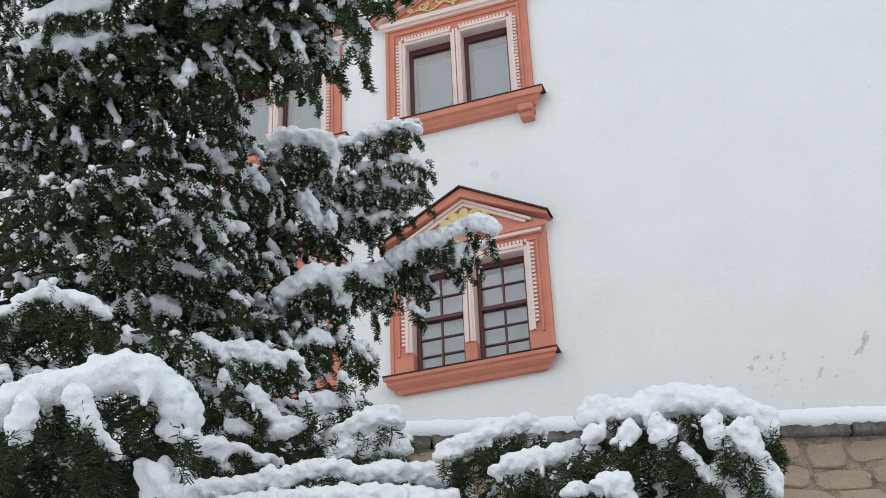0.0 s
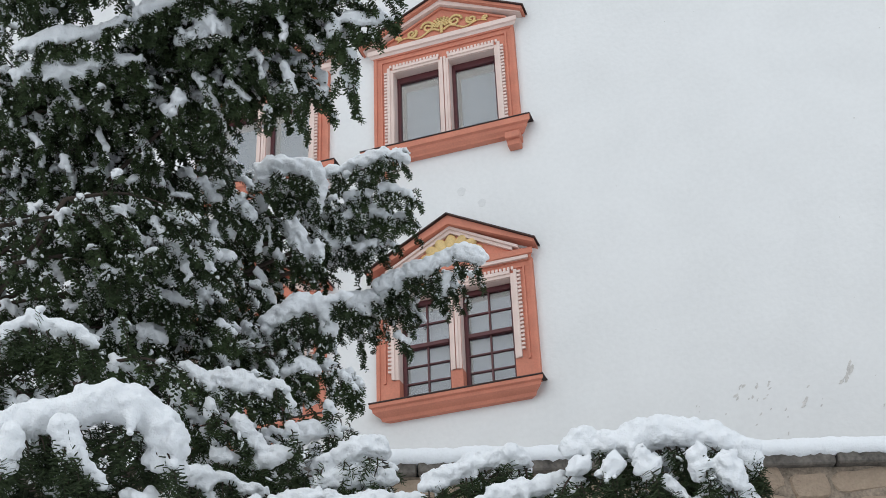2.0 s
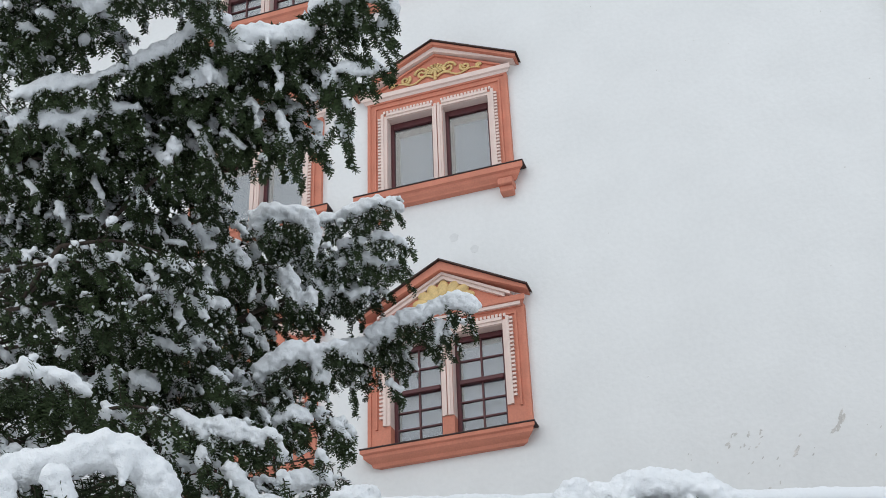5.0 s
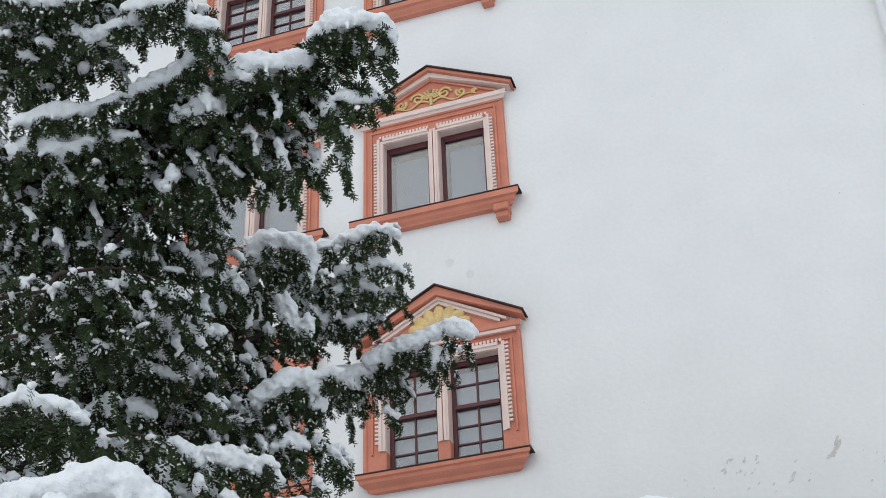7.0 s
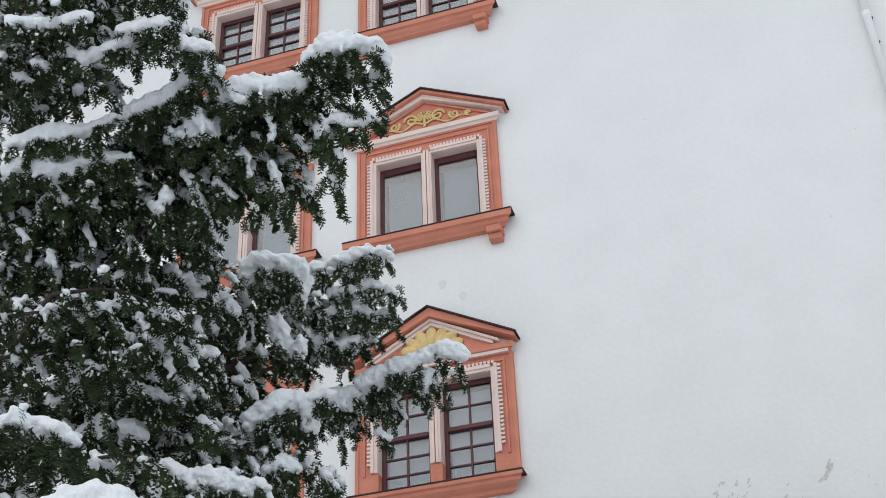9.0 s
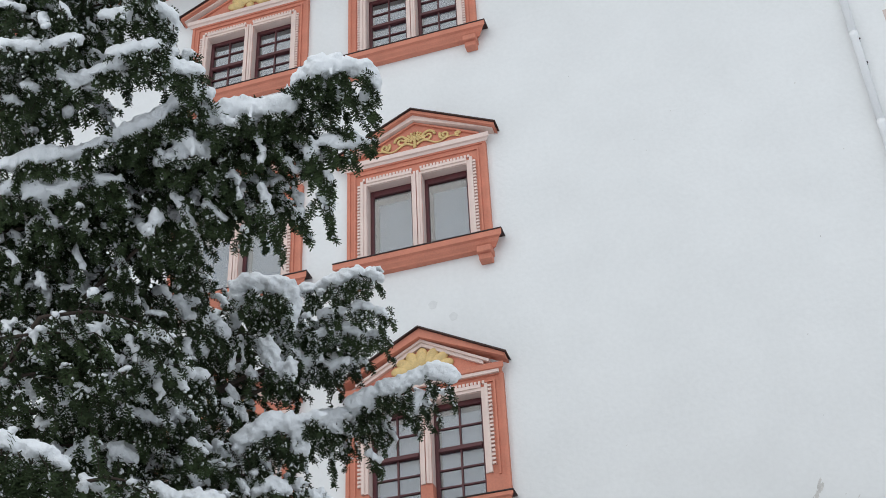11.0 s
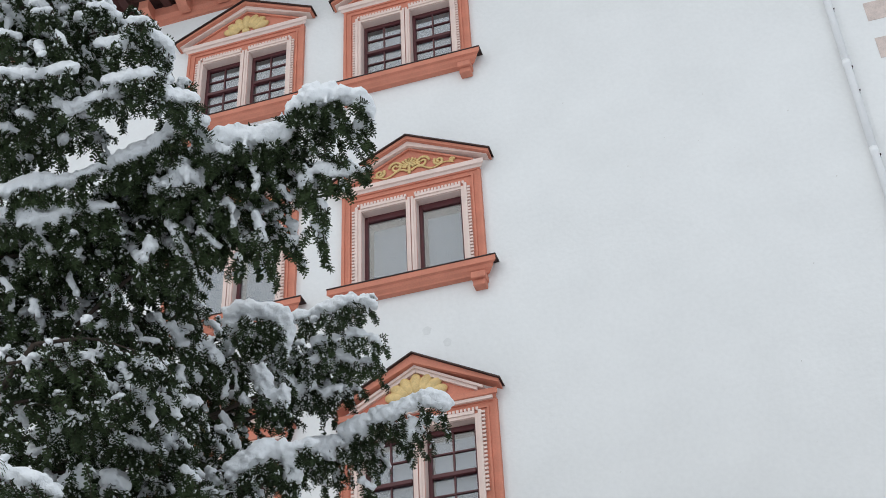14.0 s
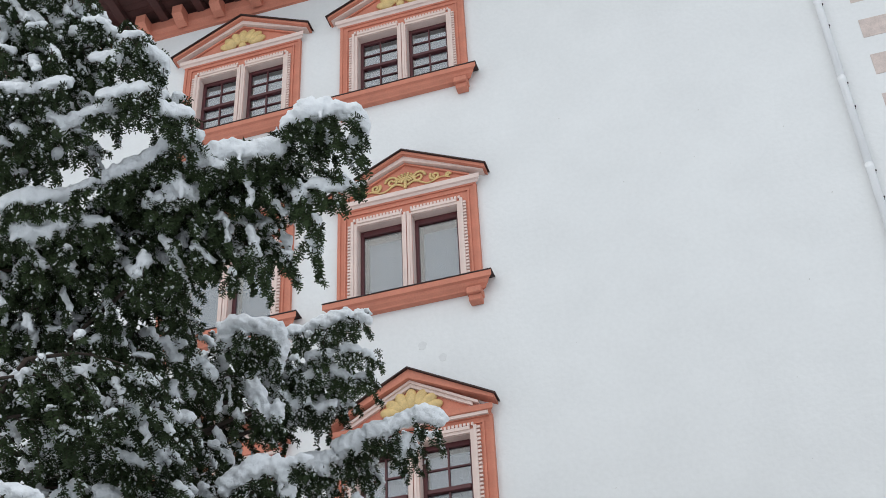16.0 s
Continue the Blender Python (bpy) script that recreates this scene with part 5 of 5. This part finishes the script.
bough(yew, [(1.10, -7.83, 5.66), (1.35, -7.77, 5.76), (1.56, -7.68, 5.77)], cover=0.1, curtain=0.25, spread=0.2, fine=0.6, broad=2.5, voxel=0.012)
bough(yew, [(1.04, -7.77, 5.52), (1.32, -7.67, 5.59), (1.55, -7.55, 5.57)], cover=0.1, curtain=0.25, spread=0.2, fine=0.6, broad=2.5, voxel=0.012)
bough(yew, [(1.10, -7.65, 5.39), (1.35, -7.56, 5.46), (1.58, -7.44, 5.43)], cover=0.1, curtain=0.25, spread=0.2, fine=0.6, broad=2.5, voxel=0.012)
bough(yew, [(1.50, -7.61, 5.63), (1.70, -7.58, 5.72), (1.89, -7.54, 5.77)], cover=0.1, curtain=0.25, spread=0.2, fine=0.6, broad=2.5, voxel=0.012)
bough(yew, [(1.48, -7.54, 5.52), (1.70, -7.48, 5.58), (1.89, -7.43, 5.61)], cover=0.1, curtain=0.25, spread=0.2, fine=0.6, broad=2.5, voxel=0.012)
bough(yew, [(0.65, -8.68, 4.67), (0.93, -8.52, 4.73), (1.17, -8.36, 4.72)], cover=0.1, curtain=0.25, spread=0.22, fine=0.6, broad=2.5, voxel=0.012)
bough(yew, [(0.66, -8.57, 4.50), (1.00, -8.39, 4.58), (1.29, -8.22, 4.60)], cover=0.1, curtain=0.25, spread=0.22, fine=0.6, broad=2.5, voxel=0.012)
bough(yew, [(1.11, -8.37, 4.67), (1.36, -8.26, 4.73), (1.61, -8.12, 4.71)], cover=0.1, curtain=0.25, spread=0.22, fine=0.6, broad=2.5, voxel=0.012)
bough(yew, [(1.17, -8.24, 4.52), (1.41, -8.14, 4.57), (1.63, -8.02, 4.56)], cover=0.1, curtain=0.25, spread=0.22, fine=0.6, broad=2.5, voxel=0.012)
bough(yew, [(0.92, -8.34, 4.40), (1.16, -8.21, 4.44), (1.35, -8.09, 4.42)], cover=0.1, curtain=0.25, spread=0.22, fine=0.6, broad=2.5, voxel=0.012)
bough(yew, [(1.30, -8.10, 4.40), (1.51, -8.01, 4.43), (1.65, -7.91, 4.38)], cover=0.1, curtain=0.25, spread=0.22, fine=0.6, broad=2.5, voxel=0.012)
bough(yew, [(1.13, -8.64, 4.00), (1.34, -8.54, 4.06), (1.52, -8.43, 4.05)], cover=0.1, curtain=0.2, spread=0.2, fine=0.6, broad=2.5, voxel=0.012)
bough(yew, [(1.44, -8.44, 3.99), (1.61, -8.37, 4.03), (1.75, -8.30, 4.03)], cover=0.1, curtain=0.2, spread=0.2, fine=0.6, broad=2.5, voxel=0.012)
bough(yew, [(1.11, -8.58, 3.86), (1.34, -8.46, 3.89), (1.54, -8.34, 3.89)], cover=0.1, curtain=0.2, spread=0.2, fine=0.6, broad=2.5, voxel=0.012)
bough(yew, [(1.42, -8.39, 3.85), (1.61, -8.30, 3.88), (1.75, -8.24, 3.90)], cover=0.1, curtain=0.2, spread=0.2, fine=0.6, broad=2.5, voxel=0.012)
bough(yew, [(1.27, -8.42, 3.72), (1.50, -8.31, 3.75), (1.69, -8.22, 3.78)], cover=0.1, curtain=0.2, spread=0.2, fine=0.6, broad=2.5, voxel=0.012)
bough(yew, [(1.03, -10.28, 6.33), (1.30, -10.16, 6.41), (1.47, -10.05, 6.44)], cover=0.16, curtain=0.2, spread=0.2, fine=0.9, broad=2.5, voxel=0.012)
bough(yew, [(0.99, -10.17, 6.22), (1.27, -10.04, 6.31), (1.50, -9.92, 6.36)], cover=0.16, curtain=0.2, spread=0.2, fine=0.9, broad=2.5, voxel=0.012)
bough(yew, [(1.13, -10.02, 6.21), (1.39, -9.92, 6.29), (1.60, -9.81, 6.33)], cover=0.16, curtain=0.2, spread=0.2, fine=0.9, broad=2.5, voxel=0.012)
bough(yew, [(0.93, -10.05, 6.09), (1.20, -9.93, 6.18), (1.43, -9.82, 6.24)], cover=0.16, curtain=0.2, spread=0.2, fine=0.9, broad=2.5, voxel=0.012)
bough(yew, [(1.17, -9.87, 6.11), (1.41, -9.77, 6.19), (1.61, -9.70, 6.25)], cover=0.16, curtain=0.2, spread=0.2, fine=0.9, broad=2.5, voxel=0.012)
bough(yew, [(0.89, -9.95, 5.98), (1.13, -9.83, 6.05), (1.31, -9.74, 6.10)], cover=0.16, curtain=0.2, spread=0.2, fine=0.9, broad=2.5, voxel=0.012)
bough(yew, [(0.84, -9.84, 5.84), (1.08, -9.72, 5.92), (1.26, -9.62, 5.96)], cover=0.16, curtain=0.2, spread=0.2, fine=0.9, broad=2.5, voxel=0.012)
bough(yew, [(0.82, -9.78, 5.77), (1.03, -9.66, 5.84), (1.19, -9.57, 5.87)], cover=0.16, curtain=0.2, spread=0.2, fine=0.9, broad=2.5, voxel=0.012)
bough(yew, [(0.84, -8.07, 5.58), (1.10, -7.97, 5.66), (1.32, -7.85, 5.66)], cover=0.1, curtain=0.28, spread=0.24, fine=0.8, broad=2.5, voxel=0.012)
bough(yew, [(0.82, -7.93, 5.37), (1.11, -7.81, 5.45), (1.33, -7.69, 5.44)], cover=0.1, curtain=0.28, spread=0.24, fine=0.8, broad=2.5, voxel=0.012)
bough(yew, [(0.81, -7.81, 5.18), (1.07, -7.71, 5.25), (1.33, -7.58, 5.26)], cover=0.1, curtain=0.28, spread=0.24, fine=0.8, broad=2.5, voxel=0.012)
bough(yew, [(1.02, -7.63, 5.08), (1.28, -7.54, 5.15), (1.52, -7.44, 5.19)], cover=0.1, curtain=0.28, spread=0.24, fine=0.8, broad=2.5, voxel=0.012)
bough(yew, [(0.79, -8.21, 5.74), (1.02, -8.13, 5.81), (1.15, -8.04, 5.80)], cover=0.1, curtain=0.28, spread=0.24, fine=0.8, broad=2.5, voxel=0.012)
bough(yew, [(1.23, -9.03, 5.32), (1.41, -8.97, 5.39), (1.55, -8.88, 5.38)], cover=0.12, curtain=0.2, spread=0.26, fine=0.6, broad=2.5, voxel=0.012)
bough(yew, [(1.06, -9.17, 5.34), (1.25, -9.08, 5.39), (1.41, -8.98, 5.41)], cover=0.12, curtain=0.2, spread=0.26, fine=0.6, broad=2.5, voxel=0.012)
bough(yew, [(0.93, -9.76, 3.78), (1.10, -9.66, 3.85), (1.24, -9.55, 3.85)], cover=0.15, curtain=0.2, spread=0.2, fine=0.6, broad=2.5, voxel=0.012)
bough(yew, [(1.42, -9.45, 3.92), (1.60, -9.36, 3.97), (1.71, -9.28, 3.94)], cover=0.15, curtain=0.2, spread=0.2, fine=0.6, broad=2.5, voxel=0.012)

# inner boughs round the trunk
rng_fill = random.Random(4)
for i in range(40):
    z = 2.9 + 5.6 * i / 39
    turn = math.radians(16 + rng_fill.uniform(-50, 42))
    reach = rng_fill.uniform(0.6, 1.0) if z < 5.6 else rng_fill.uniform(0.35, 0.62)
    d = (math.cos(turn), math.sin(turn))
    p = [(d[0] * reach * u, -9.12 + d[1] * reach * u, z + rise) for u, rise in ((0.10, 0.0), (0.55, 0.12), (1.0, rng_fill.uniform(-0.15, 0.12)))]
    bough(yew, p, spread=0.28, hang=0.7, cover=0.2, fine=0.5, curtain=0.3, broad=2.2, voxel=0.014)

# ---- rubble wall with snow-covered cap slabs ----
WA, WB = Vector((0.2, -5.50, 0)), Vector((7.2, -2.90, 0))
WDIR = (WB - WA).normalized()
WLEN = (WB - WA).length
WROT = math.atan2(WDIR.y, WDIR.x)
CAP_Z = 5.03
rubble = tagged(new("rubble_wall"), "brown rubble stone wall with snow-covered cap slabs", "wall", kind="structure")
rubble.matrix_world = Matrix.Translation(WA) @ Matrix.Rotation(WROT, 4, "Z")
bm = bmesh.new()
box(bm, -8, WLEN + 6, 0.008, 0.55, 0, CAP_Z)
part("mortar_core", bm, MORTAR, rubble)


def stone_mesh(w, h, seed):
    rng = random.Random(seed)
    bm = bmesh.new()
    n = 15
    ring = []
    for k in range(n):
        a = 2 * math.pi * (k + rng.uniform(-0.2, 0.2)) / n
        c, s = math.cos(a), math.sin(a)
        p = 0.5
        ring.append((w / 2 * math.copysign(abs(c) ** p, c) * rng.uniform(0.84, 1.02), h / 2 * math.copysign(abs(s) ** p, s) * rng.uniform(0.82, 1.02)))
    layers = []
    for f, y in ((1.0, 0.05), (0.98, 0.004), (0.90, -0.010)):
        layers.append([bm.verts.new((x * f, y + rng.uniform(-0.008, 0.008), z * f)) for x, z in ring])
    for A, B in zip(layers, layers[1:]):
        for k in range(n):
            bm.faces.new((A[k], A[(k + 1) % n], B[(k + 1) % n], B[k]))
    bm.faces.new(layers[-1])
    bmesh.ops.recalc_face_normals(bm, faces=bm.faces)
    return bm


rng = random.Random(11)
zrow, row = CAP_Z - 0.015, 0
while zrow > 3.2:
    h = rng.uniform(0.13, 0.30)
    xx = 0.4 + rng.uniform(-0.2, 0)
    while xx < WLEN - 0.6:
        w = rng.uniform(0.20, 0.62)
        ob = part("stone", stone_mesh(w * rng.uniform(0.96, 1.06), h * rng.uniform(0.9, 1.12), rng.random()), STONE, rubble)
        ob.location = (xx + w / 2, rng.uniform(-0.014, 0.010), zrow - h / 2 + rng.uniform(-0.03, 0.03))
        ob.rotation_euler = (0, rng.uniform(-0.14, 0.14), 0)
        xx += w
    zrow -= h
xx = -8.0
while xx < WLEN + 6:
    w = rng.uniform(0.5, 0.95)
    bm = bmesh.new()
    box(bm, xx, xx + w - 0.012, -0.07 + rng.uniform(-0.012, 0.012), 0.62, CAP_Z + 0.002, CAP_Z + 0.115 + rng.uniform(-0.012, 0.012), 0.012)
    part("cap_slab", bm, CAP, rubble, "grey weathered cap slab")
    xx += w
bm = bmesh.new()
nx, ny = 900, 10
vs = []
for i in range(nx + 1):
    x = -8 + (WLEN + 14) * i / nx
    col = []
    for j in range(ny + 1):
        u = j / ny
        a = math.pi * (1 - u)
        over = 0.03 * noise.noise(Vector((x * 2.1, 3, 0))) + 0.012 * noise.noise(Vector((x * 11, 7, 0)))
        y = 0.275 + (0.37 + over) * math.copysign(abs(math.cos(a)) ** 0.55, math.cos(a))
        z = CAP_Z + 0.095 + (0.135 + 0.03 * noise.noise(Vector((x * 1.3, u * 2, 1))) + 0.018 * noise.noise(Vector((x * 9, u * 5, 4))) + 0.010 * noise.noise(Vector((x * 24, u * 9, 2)))) * math.sin(a) ** 0.45
        if j == 0:
            z -= 0.02 + 0.035 * max(0, noise.noise(Vector((x * 6, 0, 9)))) + 0.022 * noise.noise(Vector((x * 21, 0, 5)))
        col.append(bm.verts.new((x, y, z)))
    vs.append(col)
for A, B in zip(vs, vs[1:]):
    for j in range(ny):
        bm.faces.new((A[j], B[j], B[j + 1], A[j + 1]))
    bm.faces.new((A[0], A[ny], B[ny], B[0]))
bmesh.ops.recalc_face_normals(bm, faces=bm.faces)
part("snow_cap", bm, SNOW, rubble, "even snow layer on the cap", True)
